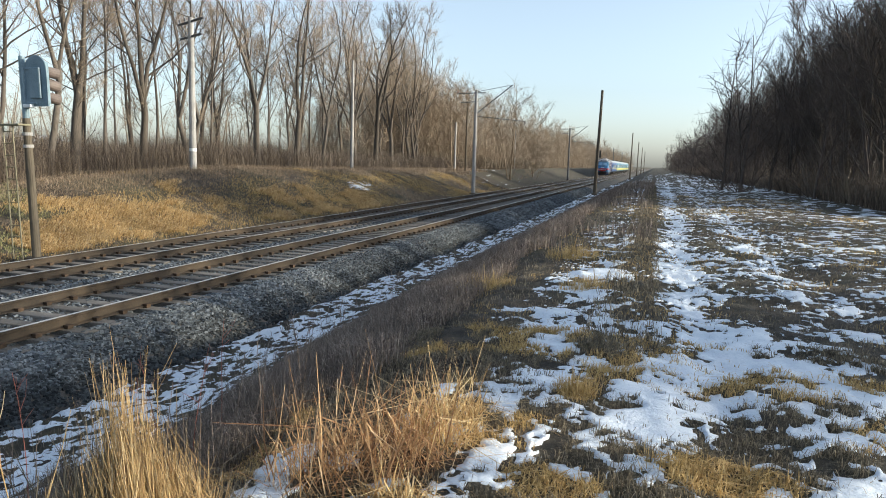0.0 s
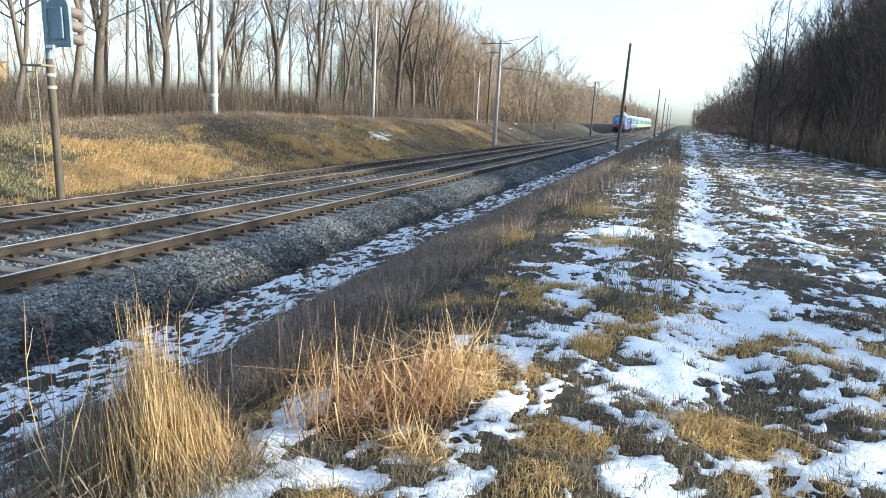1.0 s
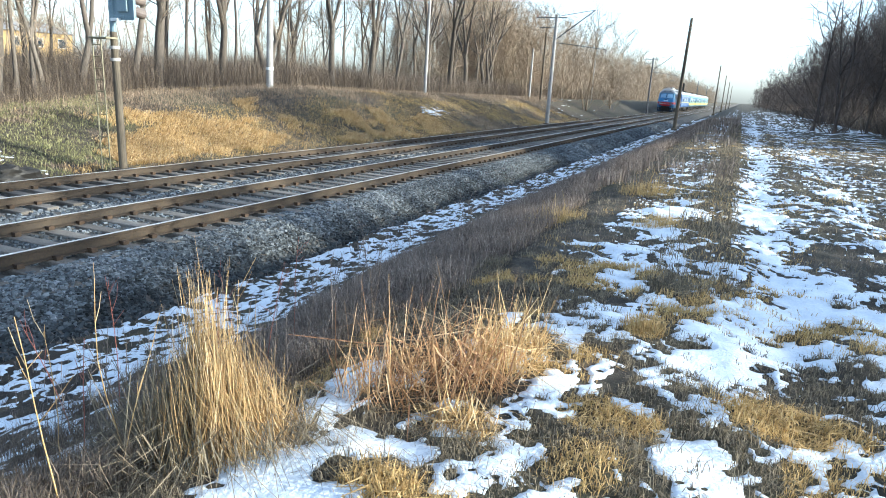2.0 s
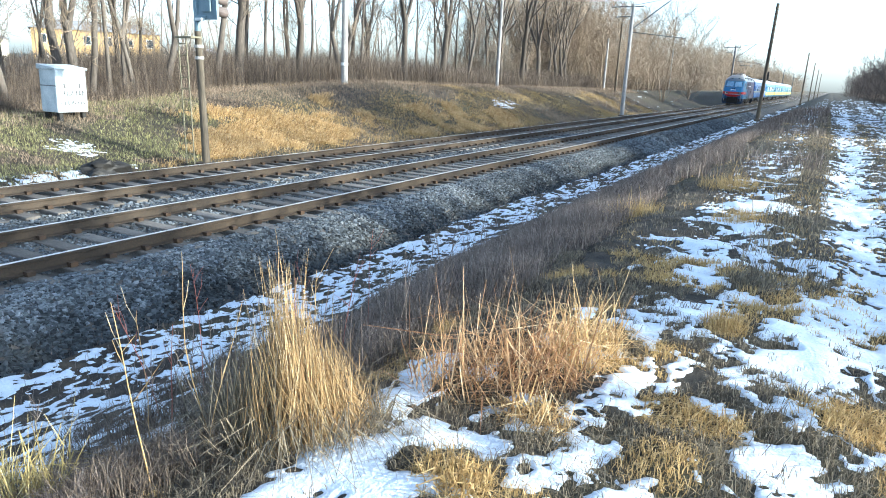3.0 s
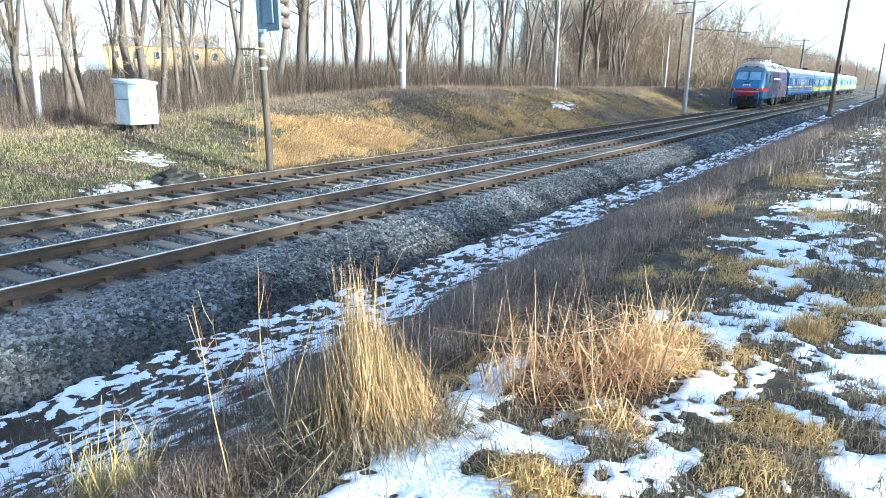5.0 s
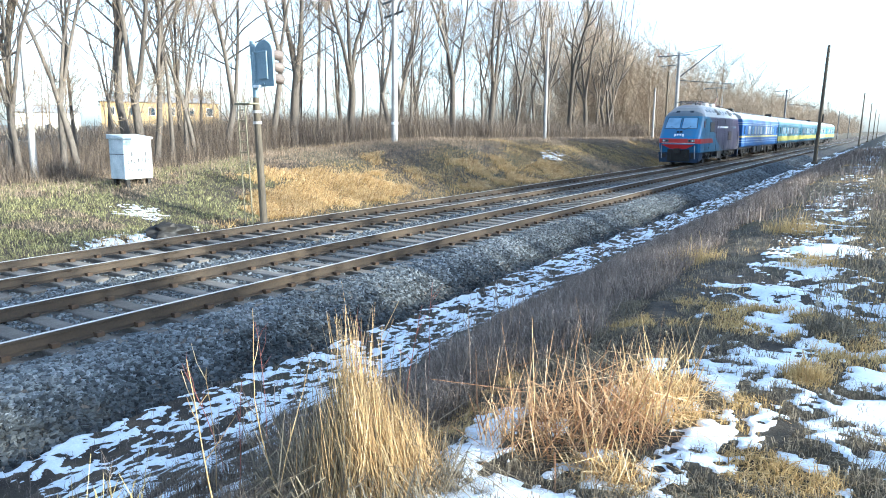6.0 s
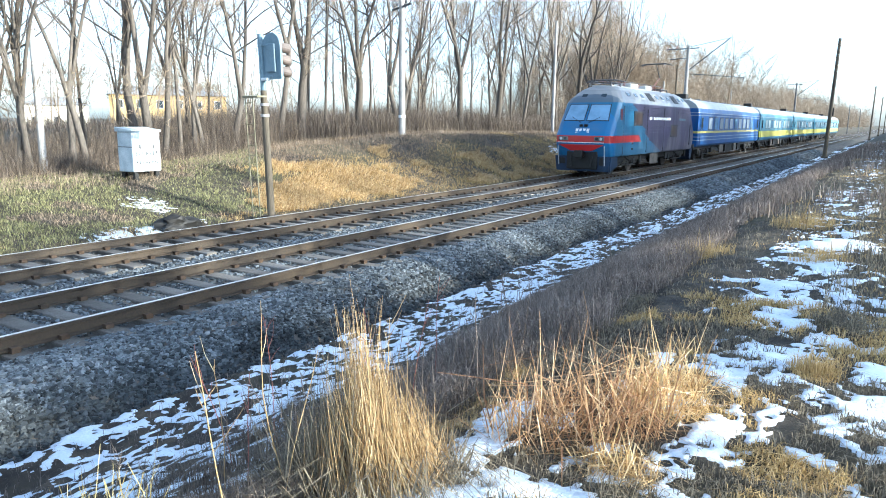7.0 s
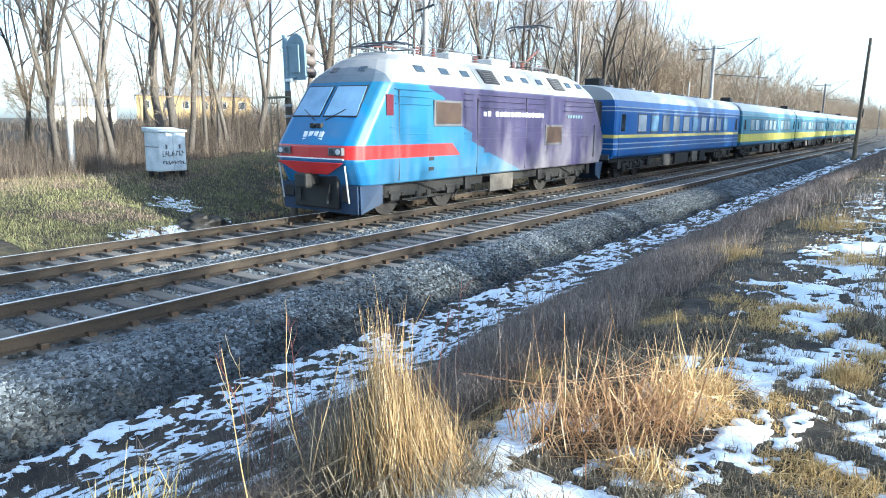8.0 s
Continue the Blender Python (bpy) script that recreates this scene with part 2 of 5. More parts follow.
# brighter copy of the brown dead grass, sunlight on the bank painted in
M_BANKLIT = leafy("sunlit_dead_grass", [(0.0, (0.11, 0.082, 0.06)), (0.5, (0.29, 0.22, 0.155)), (1.0, (0.50, 0.39, 0.27))], 0.25)
M_REDSTRAW = leafy("reddish_straw", [(0.0, (0.22, 0.11, 0.055)), (0.4, (0.48, 0.28, 0.13)), (0.8, (0.72, 0.48, 0.24)), (1.0, (0.85, 0.66, 0.40))], 0.3)
M_YELLOWGREEN = leafy("yellow_green_blades", [(0.0, (0.20, 0.15, 0.06)), (0.5, (0.46, 0.37, 0.14)), (1.0, (0.72, 0.60, 0.30))], 0.3)
M_BANKGRASS = leafy("golden_bank_grass", [(0.0, (0.26, 0.17, 0.065)), (0.5, (0.56, 0.39, 0.155)), (1.0, (0.78, 0.59, 0.29))], 0.3)
M_BROWNGRASS = leafy("brown_dead_grass", [(0.0, (0.075, 0.058, 0.050)), (0.5, (0.195, 0.153, 0.128)), (0.9, (0.36, 0.29, 0.235)), (1.0, (0.56, 0.47, 0.37))], 0.2)
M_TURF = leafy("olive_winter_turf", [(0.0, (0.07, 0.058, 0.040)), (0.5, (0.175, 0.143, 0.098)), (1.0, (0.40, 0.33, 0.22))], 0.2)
M_MOSSY = leafy("green_winter_grass", [(0.0, (0.09, 0.088, 0.036)), (0.5, (0.23, 0.225, 0.095)), (1.0, (0.46, 0.43, 0.20))], 0.2)
M_REDSTEM = leafy("reddish_stems", [(0.0, (0.20, 0.06, 0.045)), (1.0, (0.42, 0.16, 0.11))], 0.1)
M_OCHRE = surface("ochre_plaster", (0.36, 0.24, 0.10), (0.52, 0.37, 0.17), 0.9, 0, 0.4, 8, 0.2, 0.01)
M_PLASTER = surface("cream_plaster", (0.50, 0.46, 0.38), (0.68, 0.63, 0.54), 0.9, 0, 0.4, 8, 0.2, 0.01)
M_SLATE = surface("grey_roofing", (0.16, 0.16, 0.165), (0.30, 0.30, 0.30), 0.9, 0, 0.8, 10, 0.4, 0.02)

# ---- mesh helpers ----


def mesh_object(name, v, f, material, parent=None, smooth=False):
    """One mesh object from a table of corners and a table of faces, all with the same number of corners."""
    v, f = np.asarray(v, np.float32), np.asarray(f, np.int32)
    me = bpy.data.meshes.new(name)
    k = f.shape[1]
    me.vertices.add(len(v))
    me.vertices.foreach_set("co", v.ravel())
    me.loops.add(f.size)
    me.loops.foreach_set("vertex_index", f.ravel())
    me.polygons.add(len(f))
    me.polygons.foreach_set("loop_start", np.arange(0, f.size, k, dtype=np.int32))
    me.polygons.foreach_set("loop_total", np.full(len(f), k, np.int32))
    me.polygons.foreach_set("use_smooth", np.full(len(f), smooth))
    me.update(calc_edges=True)
    me.materials.append(material)
    ob = new(name, me)
    ob.parent = parent
    return ob


def part(name, bm, material, parent=None, label="", smooth=False):
    me = bpy.data.meshes.new(name)
    bmesh.ops.recalc_face_normals(bm, faces=bm.faces)
    if smooth:
        for fc in bm.faces:
            fc.smooth = True
    bm.to_mesh(me)
    bm.free()
    me.materials.append(material)
    ob = new(name, me)
    ob.parent = parent
    return tagged(ob, label)


def thing(name, m, label, category, group="", kind=""):
    ob = tagged(new(name), label, category, group, kind)
    ob.matrix_basis = m
    return ob


def box(bm, x0, x1, y0, y1, z0, z1, bevel=0.0):
    made = bmesh.ops.create_cube(bm, size=1.0, matrix=Matrix.LocRotScale(((x0 + x1) / 2, (y0 + y1) / 2, (z0 + z1) / 2), None, (x1 - x0, y1 - y0, z1 - z0)))
    if bevel:
        edges = list({e for q in made["verts"] for e in q.link_edges})
        bmesh.ops.bevel(bm, geom=edges, offset=bevel, segments=2, affect="EDGES", profile=0.5)
    return bm


def rod(bm, a, b, r0, r1=None, sides=10):
    a, b = Vector(a), Vector(b)
    m = Matrix.Translation((a + b) / 2) @ (b - a).to_track_quat("Z", "Y").to_matrix().to_4x4()
    bmesh.ops.create_cone(bm, cap_ends=True, segments=sides, radius1=r0, radius2=r0 if r1 is None else r1, depth=(b - a).length, matrix=m)
    return bm


def fresh():
    return bmesh.new()


def smooth_noise(x, y, size, seed):
    """Value noise between 0 and 1 with cells of that size."""
    c, s = math.cos(seed * 1.7), math.sin(seed * 1.7)
    x, y = np.asarray(x, float), np.asarray(y, float)
    u, w = (x * c - y * s) / size + 37.1 * seed, (x * s + y * c) / size - 11.7 * seed
    i, j = np.floor(u).astype(np.int64), np.floor(w).astype(np.int64)
    fu, fw = u - i, w - j
    fu, fw = fu * fu * (3 - 2 * fu), fw * fw * (3 - 2 * fw)

    def lattice(p, q):
        h = (p * 374761393 + q * 668265263 + seed * 974634777) & 0x7FFFFFFF
        h = ((h ^ (h >> 13)) * 1274126177) & 0x7FFFFFFF
        return ((h ^ (h >> 16)) & 0xFFFF) / 65535.0
    return (lattice(i, j) * (1 - fu) + lattice(i + 1, j) * fu) * (1 - fw) + (lattice(i, j + 1) * (1 - fu) + lattice(i + 1, j + 1) * fu) * fw


def cloud(x, y, size, seed, octaves=3, fade=0.55):
    total, weight, norm = 0, 1.0, 0
    for o in range(octaves):
        total = total + weight * smooth_noise(x, y, size / 2 ** o, seed + o)
        norm += weight
        weight *= fade
    return total / norm


def step(a, b, v):
    t = np.clip((np.asarray(v, float) - a) / (b - a), 0, 1)
    return t * t * (3 - 2 * t)


def grid_mesh(name, xs, ys, zf, material, keep=None, parent=None):
    gx, gy = np.meshgrid(xs, ys)
    z = zf(gx, gy)
    v = np.stack([gx.ravel(), gy.ravel(), z.ravel()], 1)
    n, m = len(xs), len(ys)
    idx = np.arange(n * m).reshape(m, n)
    f = np.stack([idx[:-1, :-1].ravel(), idx[:-1, 1:].ravel(), idx[1:, 1:].ravel(), idx[1:, :-1].ravel()], 1)
    if keep is not None:
        k = keep(gx, gy).ravel()
        f = f[k[f].any(1)]
        used = np.unique(f)
        back = np.zeros(len(v), np.int64)
        back[used] = np.arange(len(used))
        v, f = v[used], back[f]
    return mesh_object(name, v, f, material, parent, True)


def spread(*stretches):
    """Grid lines: (from, to, finest spacing, growth) one after the other; a negative growth starts at the far end."""
    out = []
    for a, b, d, g in stretches:
        line, q = [], 0.0
        while q < b - a:
            line.append(q)
            q += d
            d *= abs(g)
        out += [a + q for q in line] if g > 0 else [b - q for q in reversed(line[1:])]
    out.append(stretches[-1][1])
    return np.array(out)


# ---- the ground ----


def left_top(y):
    return np.interp(y, [-60, 6, 13, 18, 24, 32, 70, 400], [0.2, 0.3, 0.40, 0.8, 1.35, 1.72, 1.5, 1.4])


def base_height(x, y):
    right = np.interp(x, [-7.0, 2.0, 2.5, 3.0, 3.8, 5.2, 6.4, 7.4, 8.6, 11, 20, 60, 2500], [-0.8, -0.8, -0.68, -0.72, -0.6, -0.05, 0.5, 0.8, 0.86, 0.86, 0.9, 1.1, 1.1])
    top = left_top(y)
    s = np.clip((-7.6 - x) / 6.0, 0, 1)
    bank = -0.5 + (top + 0.5) * (s * s * (3 - 2 * s) * 0.6 + s * 0.4)
    bank = bank + 0.35 * step(-14, -22, x) * step(30, 14, y)
    bank = bank * (1 - step(-40, -110, x)) + 0.2 * step(-40, -110, x)
    left = np.where(x > -7.6, np.interp(x, [-7.6, -7.0], [-0.5, -0.8]), bank)
    return np.where(x < -7.0, left, right)


def ground_height(x, y):
    x, y = np.asarray(x, float), np.asarray(y, float)
    near = step(60, 20, np.hypot(x - 9, y))
    z = base_height(x, y)
    rough = (cloud(x, y, 1.1, 3) - 0.5) * np.where(x > 7.0, 0.09, 0.15) + (cloud(x, y, 0.28, 9, 2) - 0.5) * 0.075 * near
    rut = -0.06 * np.exp(-((x - 9.75) / 0.3) ** 2) - 0.05 * np.exp(-((x - 11.5) / 0.35) ** 2)
    return z + rough * np.where((x > -7.3) & (x < 2.2), 0.2, 1.0) + rut


GX = spread((-2500, -18, 0.4, -1.15), (-18, -7, 0.3, 1.0), (-7, 2.2, 0.8, 1.0), (2.2, 12.5, 0.07, 1.0), (12.5, 22, 0.15, 1.04), (22, 2500, 0.6, 1.22))
GY = spread((-300, 0, 0.4, -1.4), (0, 13, 0.075, 1.0), (13, 60, 0.1, 1.022), (60, 3500, 1.5, 1.12))
tagged(grid_mesh("ground", GX, GY, ground_height, M_GROUND), "uneven winter field of dead grass and soil", "ground", kind="structure")

# snow: middle x, y, half sizes, turn; patches that stand out beside the path
PATCHES = [
    (8.50, 2.72, 0.16, 0.34, -8), (8.42, 3.45, 0.11, 0.34, 6), (8.36, 4.25, 0.07, 0.40, 6), (8.26, 4.72, 0.14, 0.10, 0), (8.62, 4.05, 0.17, 0.13, 20), (8.66, 4.95, 0.20, 0.12, 0),
    (8.36, 6.1, 0.18, 0.30, 0), (8.78, 5.65, 0.30, 0.16, 10), (8.45, 6.9, 0.34, 0.15, 0), (8.4, 8.6, 0.26, 0.4, 0), (8.15, 7.6, 0.2, 0.2, 0), (8.5, 10.6, 0.25, 0.5, 0),
    (9.24, 4.3, 0.26, 0.5, 0), (9.5, 4.95, 0.46, 0.26, 0), (9.12, 3.12, 0.24, 0.24, 0), (9.05, 3.6, 0.34, 0.12, 20), (9.9, 5.15, 0.3, 0.18, 0), (8.92, 3.95, 0.12, 0.2, 0),
    (7.36, 2.92, 0.13, 0.20, -20), (7.30, 3.25, 0.10, 0.14, 0), (7.52, 2.2, 0.20, 0.12, 50), (7.78, 2.42, 0.24, 0.10, 45), (8.02, 2.56, 0.12, 0.11, 0), (7.38, 1.76, 0.22, 0.10, 40),
    (7.72, 2.04, 0.22, 0.12, 45), (8.11, 2.86, 0.09, 0.06, 30), (8.36, 2.42, 0.17, 0.12, 30), (7.62, 3.3, 0.12, 0.1, 0), (8.7, 2.45, 0.2, 0.12, 0),
    (9.7, 6.0, 0.38, 0.5, 0), (9.75, 6.9, 0.42, 0.5, 0), (10.3, 6.2, 0.5, 0.3, 0), (10.4, 4.5, 0.3, 0.26, 0), (10.9, 5.4, 0.4, 0.3, 0),
]


def ditch_side(y):
    """Where the snow of the ditch ends on the slope."""
    return np.interp(y, [1.5, 2.6, 3.4, 5.0, 9.0, 13.0, 60.0], [6.2, 6.1, 5.7, 4.8, 4.15, 3.85, 3.85])


def snow_depth(x, y):
    """Above 0 where snow lies."""
    far_side = ditch_side(y)
    ditch = step(2.2, 2.6, x) * step(0.35, -0.45, x - far_side) * (0.53 - 0.07 * step(5.0, 3.0, y))
    wander = 0.12 * np.sin(y * 0.35) + 0.012 * (y - 10)
    rut = np.exp(-((x - 9.68 - wander) / 0.30) ** 2) * 0.62 * step(4.5, 6.5, y)
    rut2 = np.exp(-((x - 11.3 - wander) / 0.4) ** 2) * 0.30
    field = step(7.4, 8.2, x) * 0.27 + step(11.5, 13.0, x) * 0.06 - 0.16 * np.exp(-((x - 10.55) / 0.35) ** 2) * step(6, 8, y) - 0.12 * np.exp(-((x - 12.3) / 0.5) ** 2) * step(6, 8, y) + 0.10 * step(40, 60, y) + 0.26 * step(8.1, 8.5, x) * step(11.0, 10.0, x) * step(6.5, 5.0, y)
    strip = -0.40 * np.exp(-((x - 9.1) / 0.26) ** 2) * step(5.5, 8, y)
    bank = 0.78 * np.exp(-((x + 10.0) / 0.8) ** 2 - ((y - 12.5) / 0.6) ** 2) + 0.78 * np.exp(-((x + 7.7) / 0.5) ** 2 - ((y - 10.4) / 1.0) ** 2)
    bank = bank + 0.62 * np.exp(-((x + 7.9) / 0.35) ** 2 - ((y - 12.4) / 0.4) ** 2) + 0.95 * np.exp(-((x + 10.7) / 0.6) ** 2 - ((y - 44.8) / 1.9) ** 2)
    cover = np.maximum(np.maximum(ditch, field + strip + np.maximum(rut, rut2)), bank) * step(260, 60, y)
    ditchy = step(6.4, 5.2, x)
    wx, wy = x + (cloud(x, y, 0.10, 61, 2) - 0.5) * 0.10, y + (cloud(x, y, 0.10, 63, 2) - 0.5) * 0.10
    ragged = (cloud(wx, wy * 1.1, 0.6, 21, 5, 0.9) - 0.5) * (3.2 - 2.1 * ditchy)
    fine = (cloud(wx * 1.2, wy * 0.85, 0.20, 33, 3, 0.9) - 0.5)
    ragged = ragged + fine * (2.0 + 0.4 * ditchy) + (cloud(x * 1.2, y * 0.8, 0.08, 55, 2, 0.9) - 0.5) * 1.3
    s = cover - 0.46 + ragged - step(0.14, 0.02, cover)
    for px, py, a, b, turn in PATCHES:
        c, w = math.cos(radians(turn)), math.sin(radians(turn))
        u, v = ((x - px) * c + (y - py) * w) / (a * 1.45), ((y - py) * c - (x - px) * w) / (b * 1.45)
        s = np.maximum(s, 0.75 * (1.0 - np.sqrt(u * u + v * v)) + 0.02 + 0.85 * ragged)
    s = np.minimum(s, 0.6)
    bare = 0.6 * np.exp(-((x - 7.95) / 0.32) ** 2 - ((y - 3.5) / 0.4) ** 2) + 0.7 * np.exp(-((x - 8.78) / 0.2) ** 2 - ((y - 3.35) / 0.16) ** 2)
    bare = bare + 0.7 * np.exp(-((x - 9.6) / 0.36) ** 2 - ((y - 3.75) / 0.22) ** 2) + 0.6 * np.exp(-((x - 8.78) / 0.14) ** 2 - ((y - 4.8) / 0.22) ** 2)
    return s - bare - np.where((x < 2.0) & (x > -7.35), 2.0, 0)


def snow_top(x, y):
    s = snow_depth(x, y)
    return ground_height(x, y) + np.where(s > 0, np.minimum(s, 0.3) * 0.022 + 0.006 * step(0, 0.05, s) + (cloud(x, y, 0.11, 65, 2) - 0.5) * 0.016, np.maximum(s, -0.3) * 0.35)


SX = spread((-14, -7.3, 0.08, 1.0), (2.0, 12.5, 0.026, 1.0), (12.5, 22, 0.09, 1.05))
SY = spread((-12, 0.6, 0.06, -1.03), (0.6, 7, 0.026, 1.0), (7, 13, 0.04, 1.0), (13, 60, 0.065, 1.012), (60, 260, 1.2, 1.05))
tagged(grid_mesh("snow_cover", SX, SY, snow_top, M_SNOW, lambda x, y: snow_depth(x, y) > 0.0), "thin melting snow in ragged patches on grass", "snow", kind="stuff")


# ---- ballast and tracks ----
BX = [-7.3, -6.9, -6.2, -5.6, -5.2, -4.1, -3.0, -2.6, -2.0, -1.5, -1.1, -0.7, 0, 0.35, 1.0, 1.15, 1.45, 1.7, 2.05, 2.4, 2.6]
BZ = [-0.75, -0.56, -0.40, -0.36, -0.39, -0.40, -0.39, -0.36, -0.30, -0.235, -0.24, -0.225, -0.235, -0.265, -0.265, -0.215, -0.215, -0.27, -0.45, -0.66, -0.85]


def bed_height(x, y):
    lump = (cloud(x, y, 2.2, 41, 2) - 0.5) * 0.12 * step(1.3, 1.9, x)
    return np.interp(x, BX, BZ) + (cloud(x, y, 0.12, 45, 2) - 0.5) * 0.04 + lump


bed = grid_mesh("ballast_bed", spread((-7.3, -6, 0.2, 1), (-6, 1.2, 0.16, 1), (1.2, 2.6, 0.08, 1)), spread((-20, 0, 0.5, 1), (0, 30, 0.09, 1.004), (30, 3400, 0.3, 1.06)), bed_height, M_BED)
tagged(bed, "grey crushed stone bed under the two tracks", "ballast", kind="structure")


def stones(name, count, where, size, seed, material=M_STONE, label="loose grey crushed stones of the track bed"):
    """Broken stones: a squashed, skewed eight-corner lump each."""
    rng = np.random.default_rng(seed)
    x, y = where(rng, count)
    z = bed_height(x, y)
    n = len(x)
    cube = np.array([(a, b, c) for a in (-1, 1) for b in (-1, 1) for c in (-1, 1)], float)
    pts = cube[None] * (0.62 + 0.5 * rng.random((n, 8, 3)))
    pts *= (size * (0.55 + 0.75 * rng.random((n, 1, 1)))) * np.array([1.0, 1.0, 0.75])
    a, t = rng.random(n) * 6.28, (rng.random(n) - 0.5) * 1.4
    ca, sn, ct, st = np.cos(a), np.sin(a), np.cos(t), np.sin(t)
    py, pz = pts[:, :, 1] * ct[:, None] - pts[:, :, 2] * st[:, None], pts[:, :, 1] * st[:, None] + pts[:, :, 2] * ct[:, None]
    qx, qy = pts[:, :, 0] * ca[:, None] - py * sn[:, None], pts[:, :, 0] * sn[:, None] + py * ca[:, None]
    v = np.stack([qx + x[:, None], qy + y[:, None], pz + z[:, None] + size * 0.25], 2).reshape(-1, 3)
    q = np.array([(0, 1, 3, 2), (4, 6, 7, 5), (0, 4, 5, 1), (2, 3, 7, 6), (0, 2, 6, 4), (1, 5, 7, 3)])
    f = (q[None] + 8 * np.arange(n)[:, None, None]).reshape(-1, 4)
    return tagged(mesh_object(name, v, f, material), label, "ballast stones", kind="stuff")


def deep(rng, n, a, b, power=1.7):
    return a + (b - a) * rng.random(n) ** power


stones("ballast_stones", 30000, lambda r, n: (0.95 + 1.2 * r.random(n), deep(r, n, 0.5, 34)), 0.026, 5)
# a darker batch of stones along the bed's lower edge
stones("ballast_stones", 15000, lambda r, n: (1.85 + 0.75 * r.random(n) ** 0.8, deep(r, n, 0.5, 34)), 0.029, 15, M_DARKSTONE, "darker crushed stones at the foot of the track bed")
stones("ballast_stones", 9000, lambda r, n: (0.95 + 1.5 * r.random(n), deep(r, n, 31, 85, 1.4)), 0.055, 16)
stones("ballast_stones", 9000, lambda r, n: (-0.74 + 1.48 * r.random(n), deep(r, n, 1, 36)), 0.024, 6)
stones("ballast_stones", 9000, lambda r, n: (-3.1 + 2.2 * r.random(n), deep(r, n, 1, 36)), 0.028, 8)
stones("ballast_stones", 5000, lambda r, n: (-6.6 + 3.4 * r.random(n), deep(r, n, 3, 40)), 0.025, 7)

SECTION = [(-0.066, -0.18), (0.066, -0.18), (0.066, -0.168), (0.012, -0.15), (0.009, -0.05), (0.036, -0.038), (0.0375, -0.008), (0.03, 0.0), (-0.03, 0.0), (-0.0375, -0.008), (-0.036, -0.038), (-0.009, -0.05), (-0.012, -0.15), (-0.066, -0.168)]


def railway_track(name, x, z, label, last):
    tr = thing(name, pose(x, 0, z), label, "railway track", kind="structure")
    cuts = spread((-20, 60, 4, 1), (60, 3300, 30, 1.3))
    for side in (-RAIL, RAIL):
        n = len(SECTION)
        v = np.array([(side + a, q, b) for q in cuts for a, b in SECTION])
        f = np.array([(k * n + i, k * n + (i + 1) % n, (k + 1) * n + (i + 1) % n, (k + 1) * n + i) for k in range(len(cuts) - 1) for i in range(n)])
        body = mesh_object("rail", v, f, M_RAIL, tr)
        body.data.materials.append(M_HEAD)
        body.data.polygons.foreach_set("material_index", np.array([1 if i % n == 7 else 0 for i in range(len(f))], np.int32))
    bm = fresh()
    ys = np.arange(-6.0, last, 0.56)
    for side in (-RAIL, RAIL):
        for q in ys:
            for s in (-1, 1):
                box(bm, side + s * 0.09 - 0.045, side + s * 0.09 + 0.045, q - 0.05, q + 0.05, -0.195, -0.125)
    tagged(part("rail_fastenings", bm, M_CLIP, tr), "rusty bolted rail clips", kind="stuff")
    bm = box(fresh(), -1.35, 1.35, -0.13, 0.13, -0.40, -0.185, 0.02)
    for q in bm.verts:
        if abs(q.co.x) < 0.6:
            q.co.z -= 0.03
    first = part("sleeper", bm, M_SLEEPER, tr)
    for k, q in enumerate(ys):
        ob = first if k == 0 else new("sleeper", first.data)
        ob.parent = tr
        ob.matrix_basis = pose(random.uniform(-0.02, 0.02), q, random.uniform(-0.012, 0.006), 0, 0, random.uniform(-0.6, 0.6))
    return tr


railway_track("track_near", 0.0, 0.0, "rusty rails on grey concrete sleepers, empty track", 100)
railway_track("track_far", FAR_X, FAR_Z, "rusty rails on grey sleepers, carrying the train", 100)

# ---- trees ----


class Tubes:
    """Collects tapered tubes of three to nine sides as one mesh."""

    def __init__(self):
        self.v, self.f, self.n = [], [], 0

    def add(self, pts, radii, sides):
        pts = np.asarray(pts, float)
        d = np.gradient(pts, axis=0)
        d /= np.linalg.norm(d, axis=1, keepdims=True) + 1e-9
        ref = np.array([0.0, 0, 1]) if abs(d[0][2]) < 0.8 else np.array([1.0, 0, 0])
        a = np.cross(d, ref)
        a /= np.linalg.norm(a, axis=1, keepdims=True) + 1e-9
        b = np.cross(d, a)
        ang = np.arange(sides) * 2 * math.pi / sides
        ring = pts[:, None] + np.asarray(radii)[:, None, None] * (np.cos(ang)[None, :, None] * a[:, None] + np.sin(ang)[None, :, None] * b[:, None])
        self.v.append(ring.reshape(-1, 3))
        k, m = np.arange(len(pts) - 1)[:, None], np.arange(sides)[None]
        m2 = (m + 1) % sides
        q = np.stack([k * sides + m, k * sides + m2, (k + 1) * sides + m2, (k + 1) * sides + m], 2).reshape(-1, 4)
        self.f.append(q + self.n)
        self.n += len(pts) * sides

    def mesh(self, name, material, parent):
        return mesh_object(name, np.concatenate(self.v), np.concatenate(self.f), material, parent, True)


def limb(rng, start, way, length, n=5, up=0.35, wobble=0.12):
    """A bending branch: its points."""
    pts, p, d = [np.array(start, float)], np.array(start, float), np.array(way, float)
    for _ in range(n - 1):
        d = d + np.array([0, 0, up / n]) + rng.normal(0, wobble, 3)
        d /= np.linalg.norm(d)
        p = p + d * length / (n - 1)
        pts.append(p)
    return np.array(pts)


def along(pts, s):
    k = s * (len(pts) - 1)
    i = min(int(k), len(pts) - 2)
    return pts[i] + (pts[i + 1] - pts[i]) * (k - i)


